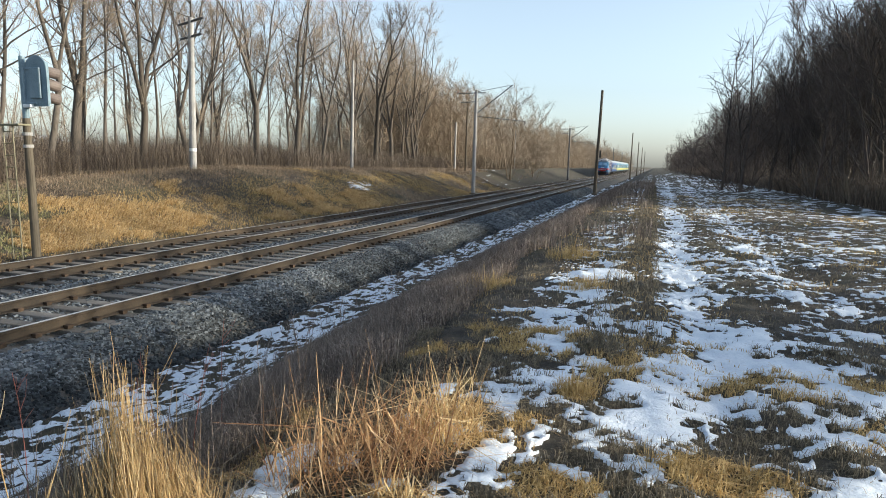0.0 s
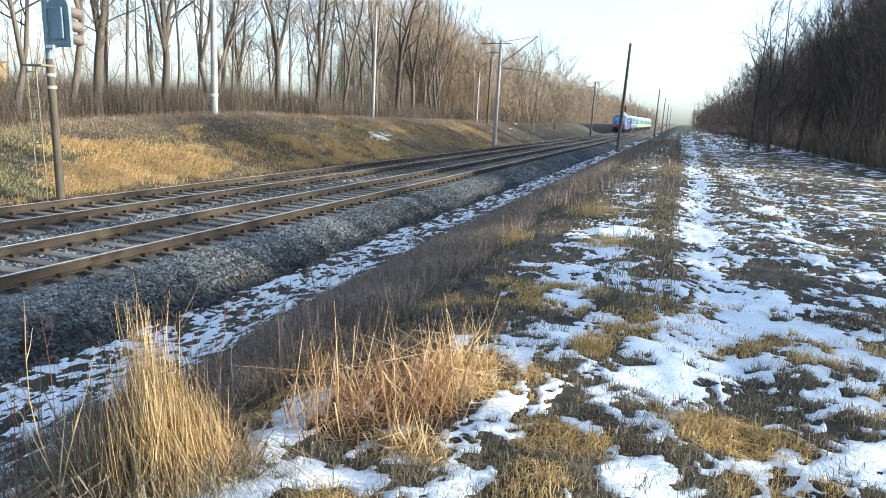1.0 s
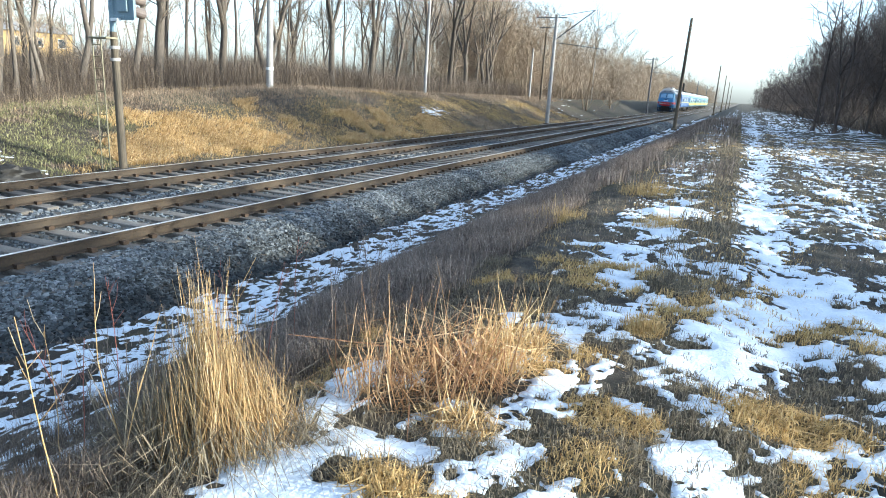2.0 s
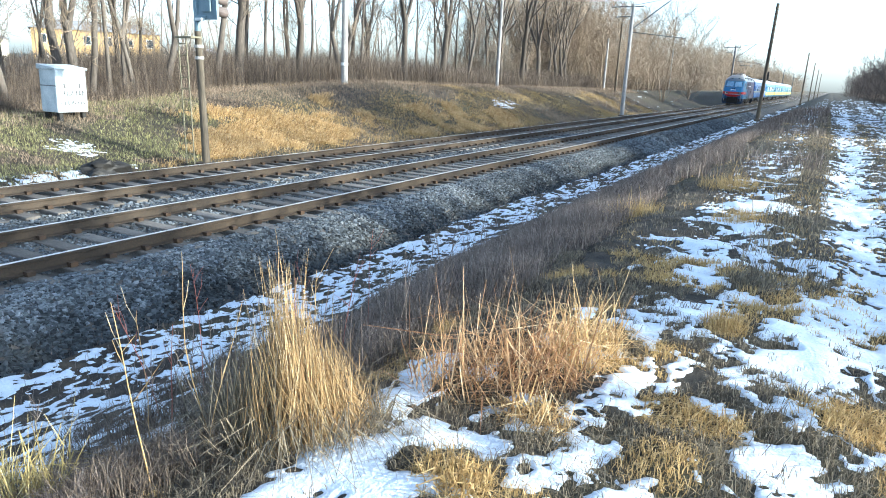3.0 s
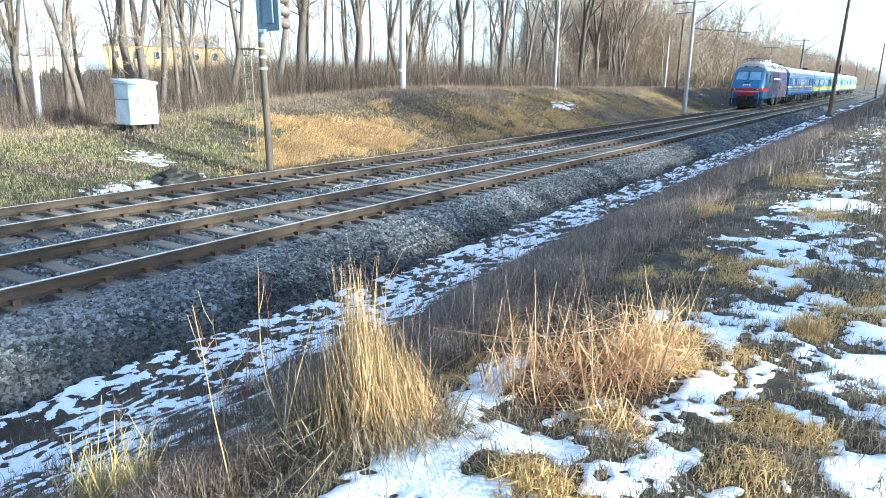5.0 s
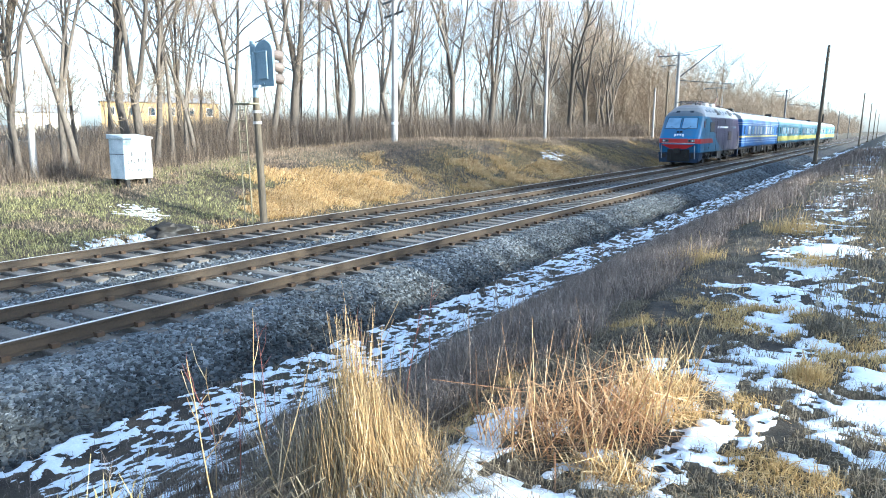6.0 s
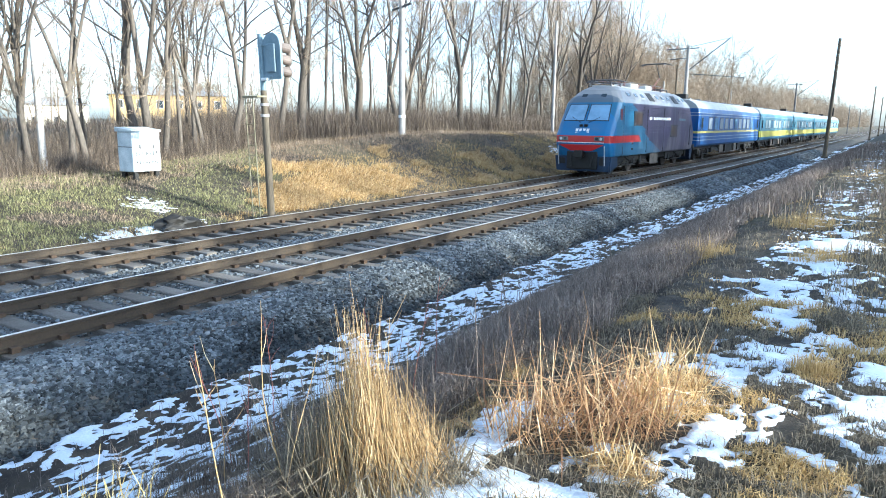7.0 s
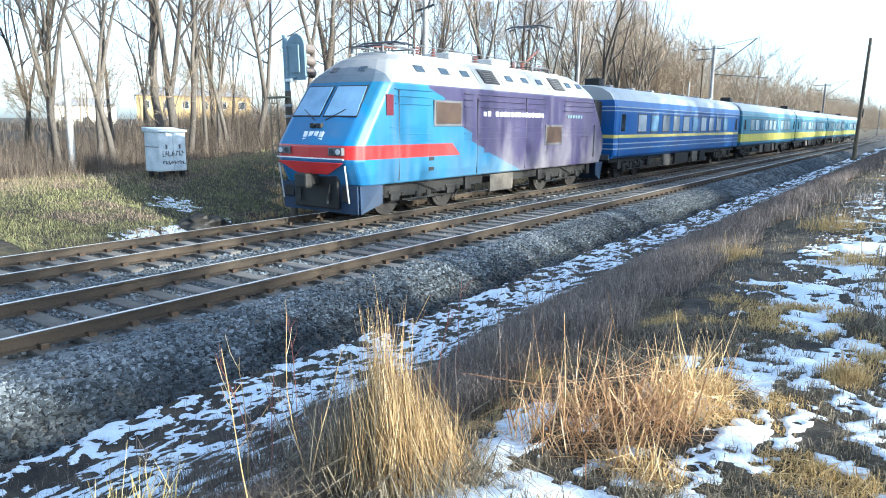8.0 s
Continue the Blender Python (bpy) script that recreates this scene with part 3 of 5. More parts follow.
def bare_tree(rng, height, r0, stems, first, limbs, subs, twigs, spread_out, m, label, bark, twig):
    tr = thing("tree", m, label, "tree", "bare trees of the belt")
    wood, fine = Tubes(), Tubes()
    for s in range(stems):
        lean = rng.normal(0, 0.02 if stems == 1 else 0.06, 2)
        ht = height * (1 if s == 0 else rng.uniform(0.75, 0.95))
        rs = r0 * (1 if s == 0 else rng.uniform(0.6, 0.85))
        base = np.array([0.3 * s * math.cos(s * 2.4), 0.3 * s * math.sin(s * 2.4), -0.3])
        trunk = limb(rng, base, (lean[0], lean[1], 1), ht, 12, 0.5, 0.035)
        k = np.linspace(0, 1, 12)
        rad = rs * (1 - 0.93 * k ** 0.9)
        rad[0] *= 1.35
        wood.add(trunk, rad, 9)
        for _ in range(limbs):
            q = first + (0.97 - first) * rng.random() ** 0.85
            a, e = rng.random() * 6.28, radians(rng.uniform(38, 68))
            way = (math.cos(a) * math.cos(e), math.sin(a) * math.cos(e), math.sin(e))
            ln = ht * (1.05 - q) * rng.uniform(0.35, 0.62) * spread_out + 0.7
            br = limb(rng, along(trunk, q), way, ln, 6, 0.45, 0.10)
            r1 = max(0.018, rs * (1 - 0.93 * q) * rng.uniform(0.35, 0.6))
            wood.add(br, r1 * np.linspace(1, 0.25, 6), 5)
            for _ in range(subs):
                u = rng.uniform(0.2, 1.0)
                d = rng.normal(0, 0.6, 3) + np.array([0, 0, 0.55]) + (br[-1] - br[0]) / ln
                d /= np.linalg.norm(d)
                sl = ln * rng.uniform(0.25, 0.5) + 0.3
                sb = limb(rng, along(br, u), d, sl, 4, 0.3, 0.12)
                fine.add(sb, max(0.009, r1 * 0.35) * np.linspace(1, 0.4, 4), 3)
                for _ in range(twigs):
                    w = rng.normal(0, 0.7, 3) + np.array([0, 0, 0.5]) + d
                    w /= np.linalg.norm(w)
                    tw = limb(rng, along(sb, rng.uniform(0.15, 1.0)), w, rng.uniform(0.35, 0.95), 2, 0.2, 0.15)
                    fine.add(tw, np.array([0.010, 0.005]), 3)
    wood.mesh("trunk", bark, tr)
    fine.mesh("crown", twig, tr)
    return tr


def forked_tree(rng, height, r0, fork, leaders, m, label, stems=1):
    """A trunk that divides into steep leaders, each with crooked limbs, branches and twigs."""
    tr = thing("tree", m, label, "tree", "bare trees of the belt")
    wood, fine = Tubes(), Tubes()

    def grow(pts, r, ht, count, low, reach):
        for _ in range(count):
            q = low + (0.98 - low) * rng.random() ** 0.8
            a, e = rng.random() * 6.28, radians(rng.uniform(25, 66))
            way = (math.cos(a) * math.cos(e), math.sin(a) * math.cos(e), math.sin(e))
            ln = (ht * (1.04 - q) * rng.uniform(0.3, 0.6) + 0.8) * reach
            br = limb(rng, along(pts, q), way, ln, 7, 0.55, 0.17)
            r1 = max(0.016, r * (1 - 0.85 * q) * rng.uniform(0.35, 0.6))
            wood.add(br, r1 * np.linspace(1, 0.25, 7), 5)
            for _ in range(5):
                d = rng.normal(0, 0.65, 3) + np.array([0, 0, 0.45]) + (br[-1] - br[0]) / ln
                d /= np.linalg.norm(d)
                sb = limb(rng, along(br, rng.uniform(0.2, 1.0)), d, ln * rng.uniform(0.25, 0.5) + 0.3, 4, 0.3, 0.2)
                fine.add(sb, max(0.008, r1 * 0.34) * np.linspace(1, 0.4, 4), 3)
                for _ in range(6):
                    w = rng.normal(0, 0.7, 3) + np.array([0, 0, 0.4]) + d
                    tw = limb(rng, along(sb, rng.uniform(0.15, 1.0)), w / np.linalg.norm(w), rng.uniform(0.3, 0.9), 3, 0.2, 0.2)
                    fine.add(tw, np.array([0.009, 0.007, 0.004]), 3)

    for s in range(stems):
        a0 = rng.random() * 6.28
        base = np.array([0.35 * s, 0.25 * s, -0.3])
        trunk = limb(rng, base, (rng.normal(0, 0.035) + 0.06 * s, rng.normal(0, 0.035), 1), height * fork, 8, 0.25, 0.04)
        rad = r0 * np.linspace(1, 0.72, 8)
        rad[0] *= 1.4
        wood.add(trunk, rad, 9)
        grow(trunk, r0 * 0.5, height * 0.5, 4, 0.45, 0.8)
        for k in range(leaders):
            a, e = a0 + k * 6.28 / leaders + rng.normal(0, 0.4), radians(rng.uniform(72, 85))
            way = (math.cos(a) * math.cos(e), math.sin(a) * math.cos(e), math.sin(e))
            ht = height * (1 - fork) * rng.uniform(0.75, 1.05)
            ld = limb(rng, along(trunk, rng.uniform(0.8, 1.0)), way, ht, 11, 0.35, 0.075)
            r = r0 * rng.uniform(0.48, 0.66)
            wood.add(ld, r * np.linspace(1, 0.10, 11), 7)
            grow(ld, r, ht, 12, 0.12, 0.9)
    wood.mesh("trunk", M_BARK, tr)
    fine.mesh("crown", M_TWIG, tr)
    return tr


def far_wood(name, n, where, height, girth, limbs, twigs, material, label):
    """Trees too far or too deep in the wood to pick apart, joined: stems, limbs and coarse twigs."""
    r = np.random.default_rng(n)
    kinds = []
    for _ in range(6):
        tb = Tubes()
        for st in range(2):
            trunk = limb(r, (0.4 * st, 0, -0.3), (r.normal(0, 0.08), r.normal(0, 0.08), 1), 1.0, 6, 0.4, 0.05)
            tb.add(trunk, girth * np.linspace(1, 0.12, 6), 5)
            for _ in range(limbs):
                q = r.uniform(0.15, 0.99)
                a, e = r.random() * 6.28, radians(r.uniform(25, 65))
                br = limb(r, along(trunk, q), (math.cos(a) * math.cos(e), math.sin(a) * math.cos(e), math.sin(e)), (1.1 - q) * r.uniform(0.22, 0.4) + 0.09, 4, 0.4, 0.12)
                tb.add(br, girth * 0.22 * np.linspace(1, 0.4, 4), 3)
                for _ in range(twigs):
                    d = r.normal(0, 0.7, 3) + np.array([0, 0, 0.5])
                    tw = limb(r, along(br, r.uniform(0.1, 1)), d / np.linalg.norm(d), r.uniform(0.04, 0.11), 2, 0, 0)
                    tb.add(tw, girth * np.array([0.075, 0.045]), 3)
        kinds.append((np.concatenate(tb.v), np.concatenate(tb.f)))
    vs, fs, count = [], [], 0
    xs, ys = where(r, n)
    zs = ground_height(xs, ys)
    for x, y, z in zip(xs, ys, zs):
        v, f = kinds[r.integers(6)]
        a, h = r.random() * 6.28, height * r.uniform(0.8, 1.12)
        c, w = math.cos(a), math.sin(a)
        vs.append(np.stack([(v[:, 0] * c - v[:, 1] * w) * h + x, (v[:, 0] * w + v[:, 1] * c) * h + y, v[:, 2] * h + z], 1))
        fs.append(f + count)
        count += len(v)
    return tagged(mesh_object(name, np.concatenate(vs), np.concatenate(fs), material), label, "wood", kind="stuff")


def plant(kinds, x, y, rng, low=0.85, high=1.15, z=None):
    src = kinds[rng.integers(len(kinds))]
    ob = copy_thing(src, pose(x, y, float(ground_height(x, y)) if z is None else z, 0, 0, rng.uniform(0, 360)))
    s = rng.uniform(low, high)
    ob.scale = (s, s, s * rng.uniform(0.95, 1.08))
    return ob


rng = np.random.default_rng(11)
STAND = "tall bare grey-brown tree in the belt beside the track"
tall = [forked_tree(rng, ht, r, fk, ld, pose(x, y, 1.5), STAND, st)
        for ht, r, fk, ld, st, x, y in ((17, 0.25, 0.26, 2, 1, -16.5, 25.5), (16, 0.22, 0.24, 3, 1, -16.5, 30.0), (17, 0.20, 0.2, 2, 2, -16.5, 16.4), (16, 0.24, 0.3, 3, 1, -16.4, 40.8),
                                         (17, 0.16, 0.32, 2, 1, -16.8, 24.3), (18, 0.25, 0.34, 3, 1, -16.5, 61.5), (15, 0.17, 0.18, 2, 1, -16.6, 21.4))]
for t in tall:
    t.location.z = float(ground_height(t.location.x, t.location.y)) - 0.05
slim = [bare_tree(rng, rng.uniform(11, 14), rng.uniform(0.08, 0.12), 1, 0.3, 13, 5, 6, 0.75, pose(-19.5, y, 1.5), "slim bare tree in the belt beside the track", M_BARK, M_TWIG)
        for y in (16.0, 36.5, 54.0)]
thin = [forked_tree(rng, 14, 0.12, 0.22, 2, pose(-16.8, 12.0, 1.5), "thin crooked bare tree in the belt beside the track", 2), forked_tree(rng, 13, 0.14, 0.3, 3, pose(-16.6, 17.7, 1.5), "thin crooked bare tree in the belt beside the track")]
for t in slim + thin:
    t.location.z = float(ground_height(t.location.x, t.location.y)) - 0.05
# front of the belt: trees that stand out one by one
for x, y in ((-16.5, 46.2), (-16.6, 50.3), (-16.5, 56), (-16.5, 73), (-17.5, 68), (-16.8, 34.0), (-18.5, 27.5)):
    plant(tall, x, y, rng)
for x, y in ((-19.6, 13.6), (-17.0, 14.6), (-16.9, 19.9), (-19.5, 10.5), (-22, 13.5), (-18, 9.0)):
    plant(thin, x, y, rng)
for y in (19.0, 37.1, 43.5, 28.2, 33.0, 53.0, 59.0):
    plant(slim, -17.2 - rng.random(), y, rng, 0.9, 1.25)
for _ in range(13):
    plant(thin + slim, rng.uniform(-44, -21), rng.uniform(20, 62), rng, 0.8, 1.1)
for _ in range(30):
    plant(tall + slim + thin, rng.uniform(-34, -18), rng.uniform(48, 105), rng)
far_wood("distant_belt", 380, lambda r, n: (-15 - 20 * r.random(n), 84 + 620 * r.random(n) ** 1.8), 15.5, 0.0085, 22, 16, M_TWIG, "hazy brown bare trees of the belt in the distance")
far_wood("distant_belt", 34, lambda r, n: (-36 - 40 * r.random(n), 34 + 80 * r.random(n)), 14.0, 0.009, 12, 8, M_TWIG, "bare trees deep in the belt")

# the wood across the field: dense, its backlit darkness put into the twig colour
dark = [bare_tree(rng, rng.uniform(11, 14), rng.uniform(0.14, 0.2), 2, 0.10, 18, 6, 8, 1.05, pose(20.5 + 1.5 * k, 40 + 9 * k, 0.9), "bushy bare tree at the edge of the wood, coloured dark as backlit", M_BARK, M_TWIG_BACKLIT) for k in range(4)]
for k in range(60):
    y = 34 + 120 * rng.random() ** 1.3
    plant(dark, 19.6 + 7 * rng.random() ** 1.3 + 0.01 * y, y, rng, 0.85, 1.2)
far_wood("distant_wood", 300, lambda r, n: (19.2 + 13 * r.random(n), 42 + 520 * r.random(n) ** 1.5), 14.5, 0.010, 18, 14, M_TWIG_BACKLIT, "bare wood across the field, coloured dark as backlit")
# unseen trees added right of the view keep the sun off the tracks
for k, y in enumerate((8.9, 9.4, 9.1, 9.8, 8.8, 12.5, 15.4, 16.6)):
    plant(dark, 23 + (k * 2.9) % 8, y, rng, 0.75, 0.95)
# unseen thin trees added past the open field let the low sun through in patches
for x, y in ((29, 20.5), (38, 22.5), (33, 25), (25, 23.2), (27, 27.6), (36, 27)):
    plant(thin + slim, x, y, rng, 0.8, 1.05)
# more unseen trees added to the right and behind, copies of the belt's
for x, y in ((27, -6), (33, -12), (30, 0.5), (38, -3), (24, -14)):
    plant(tall, x, y, rng, 0.75, 1.0)


def blades(name, x, y, z, h, lean, width, material, label, category, bend=0.5, parent=None, way=None):
    """Grass: a blade of three triangles for each root; lean is how far the tip hangs over, as a share of the height."""
    r = np.random.default_rng(len(x))
    n = len(x)
    a = r.random(n) * 6.28 if way is None else way + r.normal(0, 0.7, n)
    dx, dy = np.cos(a) * lean * h, np.sin(a) * lean * h
    b = r.random(n) * 6.28
    wx, wy = np.cos(b) * width / 2, np.sin(b) * width / 2
    root = np.stack([x, y, z - 0.03], 1)
    mid = root + np.stack([dx * bend * 0.5, dy * bend * 0.5, h * 0.55 + 0.03], 1)
    tip = root + np.stack([dx, dy, h * np.sqrt(np.clip(1 - 0.55 * lean ** 2, 0.1, 1)) + 0.03], 1)
    w = np.stack([wx, wy, np.zeros(n)], 1)
    v = np.stack([root - w, root + w, mid + 0.75 * w, mid - 0.75 * w, tip], 1).reshape(-1, 3)
    f = (np.array([(0, 1, 2), (0, 2, 3), (3, 2, 4)])[None] + 5 * np.arange(n)[:, None, None]).reshape(-1, 3)
    ob = mesh_object(name, v, f, material, parent)
    return tagged(ob, label, category, kind="" if parent else "stuff")


def scatter(rng, n, x0, x1, y0, y1, power=1.0):
    return x0 + (x1 - x0) * rng.random(n), y0 + (y1 - y0) * rng.random(n) ** power


def undergrowth(name, n, xr, yr, hr, material, label, power=1.3, width=0.02):
    x, y = scatter(rng, n, *xr, *yr, power)
    clump = cloud(x, y, 3.5, 71)
    h = (hr[0] + (hr[1] - hr[0]) * rng.random(n)) * (0.35 + 1.3 * clump) * np.where(x < 0, 0.55 + 0.45 * step(16, 27, y), 1) * np.where((x < -27) & (y < 40), 0.6, 1)
    return blades(name, x, y, ground_height(x, y), h, np.abs(rng.normal(0, 0.85, n)), width * (1 + y / 60), material, label, "undergrowth")


undergrowth("undergrowth", 170000, (-24, -15.2), (8, 150), (0.4, 2.2), M_BRUSH, "brown leafless undergrowth at the foot of the belt", 1.3, 0.008)
undergrowth("undergrowth", 1800, (-92, -62), (30, 100), (0.8, 2.4), M_BRUSH, "tall brown brush before the houses", 1.0, 0.05)
undergrowth("undergrowth", 9000, (-60, -27), (5, 90), (0.8, 2.4), M_BRUSH, "brown leafless undergrowth behind the belt", 1.0, 0.035)
undergrowth("undergrowth", 40000, (18.5, 24), (30, 330), (0.4, 2.2), M_BRUSH, "dark brown undergrowth along the wood", 1.8, 0.022)

# ---- grass ----
n = 260000
x, y = scatter(rng, n, 3.9, 7.9, 1.0, 70, 2.0)
top = 7.0 + 0.9 * (cloud(x, y, 1.6, 82) - 0.5)
edge = step(0.0, 1.3, x - ditch_side(y))
keep = (x > ditch_side(y) + 0.5 * (cloud(x, y, 0.8, 83) - 0.4)) & (cloud(x, y, 0.55, 81) + 0.22 * edge > 0.46) & (x < top) & (snow_depth(x, y) < 0.1)
x, y, edge = x[keep], y[keep], edge[keep]
h = rng.uniform(0.05, 0.34, len(x)) * (0.3 + 1.3 * cloud(x, y, 0.6, 84)) * (0.35 + 0.65 * edge)
blades("dead_grass", x, y, ground_height(x, y), h, np.abs(rng.normal(0.75, 0.5, len(x))), 0.0026 * (1 + y / 5), M_BROWNGRASS, "tangled brown dead grass on the ditch's slope", "grass")
n = 150000
x, y = scatter(rng, n, 6.3, 16, 6.5, 42, 1.6)
nx, ny = scatter(rng, 100000, 6.9, 11.2, 1.2, 6.8, 1.2)
x, y = np.concatenate([x[:60000], nx]), np.concatenate([y[:60000], ny])
keep = (snow_depth(x, y) < np.where(rng.random(len(x)) < 0.16, 0.5, 0.04)) & (cloud(x, y, 0.45, 87) > 0.33)
x, y = x[keep], y[keep]
h = rng.uniform(0.02, 0.09, len(x)) * (0.3 + 1.5 * cloud(x, y, 0.5, 88))
gold = cloud(x, y, 0.9, 89) > 0.60
for gx_, gy_, ga, gb in ((8.75, 3.38, 0.32, 0.22), (8.74, 2.8, 0.2, 0.25), (9.62, 3.75, 0.42, 0.25), (8.06, 2.25, 0.2, 0.16), (8.74, 4.75, 0.14, 0.25), (10.3, 5.4, 0.3, 0.3), (9.1, 7.5, 0.25, 1.5)):
    gold = gold | (((x - gx_) / ga) ** 2 + ((y - gy_) / gb) ** 2 < rng.uniform(0.4, 1.3, len(x)))
for mask, mat_, text in ((gold, M_BANKGRASS, "flattened golden winter turf"), (~gold, M_TURF, "flattened olive and brown winter turf")):
    blades("turf", x[mask], y[mask], ground_height(x[mask], y[mask]), h[mask], np.abs(rng.normal(1.25, 0.4, mask.sum())), 0.0032 * (1 + y[mask] / 7), mat_, text, "grass")
n = 16000
x, y = scatter(rng, n, 2.3, 5.6, 0.8, 40, 2.0)
x = np.minimum(x, ditch_side(y) + 0.3)
keep = snow_depth(x, y) < 0.1
x, y = x[keep], y[keep]
blades("ditch_grass", x, y, ground_height(x, y), rng.uniform(0.03, 0.15, len(x)), np.abs(rng.normal(0.8, 0.5, len(x))), 0.004 * (1 + y / 8), M_BROWNGRASS, "short brown grass between snow in the ditch", "grass")
n = 26000
x, y = scatter(rng, n, 4.2, 7.0, 1.2, 4.6, 1.0)
keep = cloud(x, y, 0.5, 103, 3) + 0.16 * step(4.6, 6.4, x) > 0.56
x, y = x[keep], y[keep]
blades("slope_brush", x, y, ground_height(x, y), rng.uniform(0.05, 0.26, len(x)) * (0.3 + 1.2 * cloud(x, y, 0.4, 104)), np.abs(rng.normal(0.7, 0.5, len(x))), np.full(len(x), 0.004), M_BRUSH, "dark brown matted brush low on the ditch's slope", "grass")
n = 105000
x, y = scatter(rng, n, -15.5, -7.3, 7, 80, 1.4)
# dry grass, with more gold on the lower bank to paint sunlight there
gold = cloud(x * 1.2, y * 0.7, 4.0, 91, 2) + 0.26 * step(12.3, 9.5, -x) * step(16, 19, y) * step(46, 34, y) - 0.22 * step(11.2, 12.8, -x) + rng.uniform(-0.13, 0.13, n) > 0.47
green = (y + 3 * cloud(x, y, 3, 93) + 0.7 * (x + 9) < 18.5) & ~(cloud(x, y, 1.5, 94) > 0.64)
for mask, mat_, text in ((gold & ~green, M_BANKGRASS, "golden dry grass on the cutting's bank"), (~gold & ~green, M_BANKLIT, "brown dead grass on the cutting's bank"), (green, M_MOSSY, "green winter grass on the low bank")):
    bx, by = x[mask], y[mask]
    blades("bank_grass", bx, by, ground_height(bx, by), rng.uniform(0.05, 0.17, len(bx)) * (0.4 + 1.2 * cloud(bx, by, 1.3, 92)), np.abs(rng.normal(1.1, 0.45, len(bx))), 0.010 * (1 + by / 40), mat_, text, "grass")
# bright straw added in patches to stand in for sunlight on the bank
n = 60000
x, y = scatter(rng, n, -12.4, -7.5, 15.5, 44, 1.2)
keep = (cloud(x, y * 0.8, 1.9, 101, 3) + 0.30 * np.exp(-((x + 8.9) / 1.3) ** 2 - ((y - 20.5) / 4.5) ** 2) + 0.16 * np.exp(-((x + 11.3) / 0.9) ** 2 - ((y - 21.5) / 1.5) ** 2) + 0.10 * np.exp(-((x + 8.8) / 1.2) ** 2) + rng.normal(0, 0.03, n) > 0.67)
x, y = x[keep], y[keep]
blades("sunlit_thatch", x, y, ground_height(x, y), rng.uniform(0.12, 0.32, len(x)), np.abs(rng.normal(1.3, 0.25, len(x))), 0.012 * (1 + y / 45), M_STRAW, "matted straw on the cutting's bank, bright where sunlit patches are painted", "grass", way=np.zeros(len(x)))
n = 30000
x, y = scatter(rng, n, -16.5, -12.2, 6, 90, 1.2)
blades("bank_top_grass", x, y, ground_height(x, y), rng.uniform(0.08, 0.36, n), np.abs(rng.normal(0.9, 0.45, n)), 0.009 * (1 + y / 60), M_BANKLIT, "brown dead grass along the bank's top", "grass")
n = 7000
x, y = scatter(rng, n, 8.6, 9.35, 6, 60, 1.4)
blades("verge_grass", x, y, ground_height(x, y), rng.uniform(0.04, 0.17, n) * (0.2 + 1.4 * cloud(x, y, 1.2, 95)), np.abs(rng.normal(0.7, 0.4, n)), 0.006 * (1 + y / 14), M_TURF, "brownish dry grass between the ruts", "grass")
n = 7000
x, y = scatter(rng, n, 5.5, 9.2, 14, 75, 1.3)
keep = cloud(x, y, 2.2, 97) > 0.5
x, y = x[keep], y[keep]
blades("verge_grass", x, y, ground_height(x, y), rng.uniform(0.1, 0.5, len(x)), np.abs(rng.normal(0.3, 0.3, len(x))), 0.010 * (1 + y / 20), M_BROWNGRASS, "pale brown dry grass on the ditch's shoulder", "grass")


def tussock(x, y, radius, height, count, fallen, material, label, stalks=12, flat=0.0, width=0.0045):
    """A clump of dry grass: a dense skirt of fallen blades with upright stalks rising from it."""
    z = float(ground_height(x, y))
    tu = thing("grass_tussock", pose(x, y, z), label, "dry grass", "dry grass tussocks")
    r = np.random.default_rng(int(x * 100 + y * 10))
    a, d = r.random(count) * 6.28, radius * r.random(count) ** 0.6
    gx, gy = d * np.cos(a), d * np.sin(a)
    gz = ground_height(x + gx, y + gy) - z
    h = height * (0.16 + 0.68 * r.random(count) ** 1.5) * (1.1 - 0.6 * d / radius)
    blades("skirt", gx, gy, gz, h, np.abs(r.normal(fallen, 0.3, count)), np.full(count, width), material, "", "", 0.35, tu, a)["kind"] = "stuff"
    tubes = Tubes()
    for _ in range(stalks):
        q, w = r.random() * 6.28, radius * 0.8 * r.random()
        b = np.array([w * math.cos(q), w * math.sin(q), -0.02])
        b[2] += float(ground_height(x + b[0], y + b[1])) - z
        st = limb(r, b, (r.normal(0, 0.16 + flat), r.normal(0, 0.16 + flat), 1), height * r.uniform(0.5, 1.15), 5, -1.2 * flat, 0.10 + 0.22 * flat)
        tubes.add(st, r.uniform(0.6, 1.1) * np.array([0.0042, 0.004, 0.0034, 0.0028, 0.002]), 4)
    tagged(tubes.mesh("upright_straw", material, tu), "bent dry stalks", kind="stuff")
    return tu


def strips(name, roots, mids, tips, width, material, parent, label=""):
    """Straws of four triangles each through a root, a bend and a tip, standing across a random way."""
    n = len(roots)
    r = np.random.default_rng(n)
    a = r.random(n) * 6.28
    w = np.stack([np.cos(a), np.sin(a), r.normal(0, 0.3, n)], 1) * (np.asarray(width) / 2)[:, None]
    v = np.stack([roots - w, roots + w, mids + 0.85 * w, mids - 0.85 * w, tips + 0.3 * w, tips - 0.3 * w], 1).reshape(-1, 3)
    f = (np.array([(0, 1, 2, 3), (3, 2, 4, 5)])[None] + 6 * np.arange(n)[:, None, None]).reshape(-1, 4)
    ob = mesh_object(name, v, f, material, parent)
    return tagged(ob, label, kind="stuff")


def ground_over(x, y, gx, gy, z):
    return ground_height(x + gx, y + gy) - z


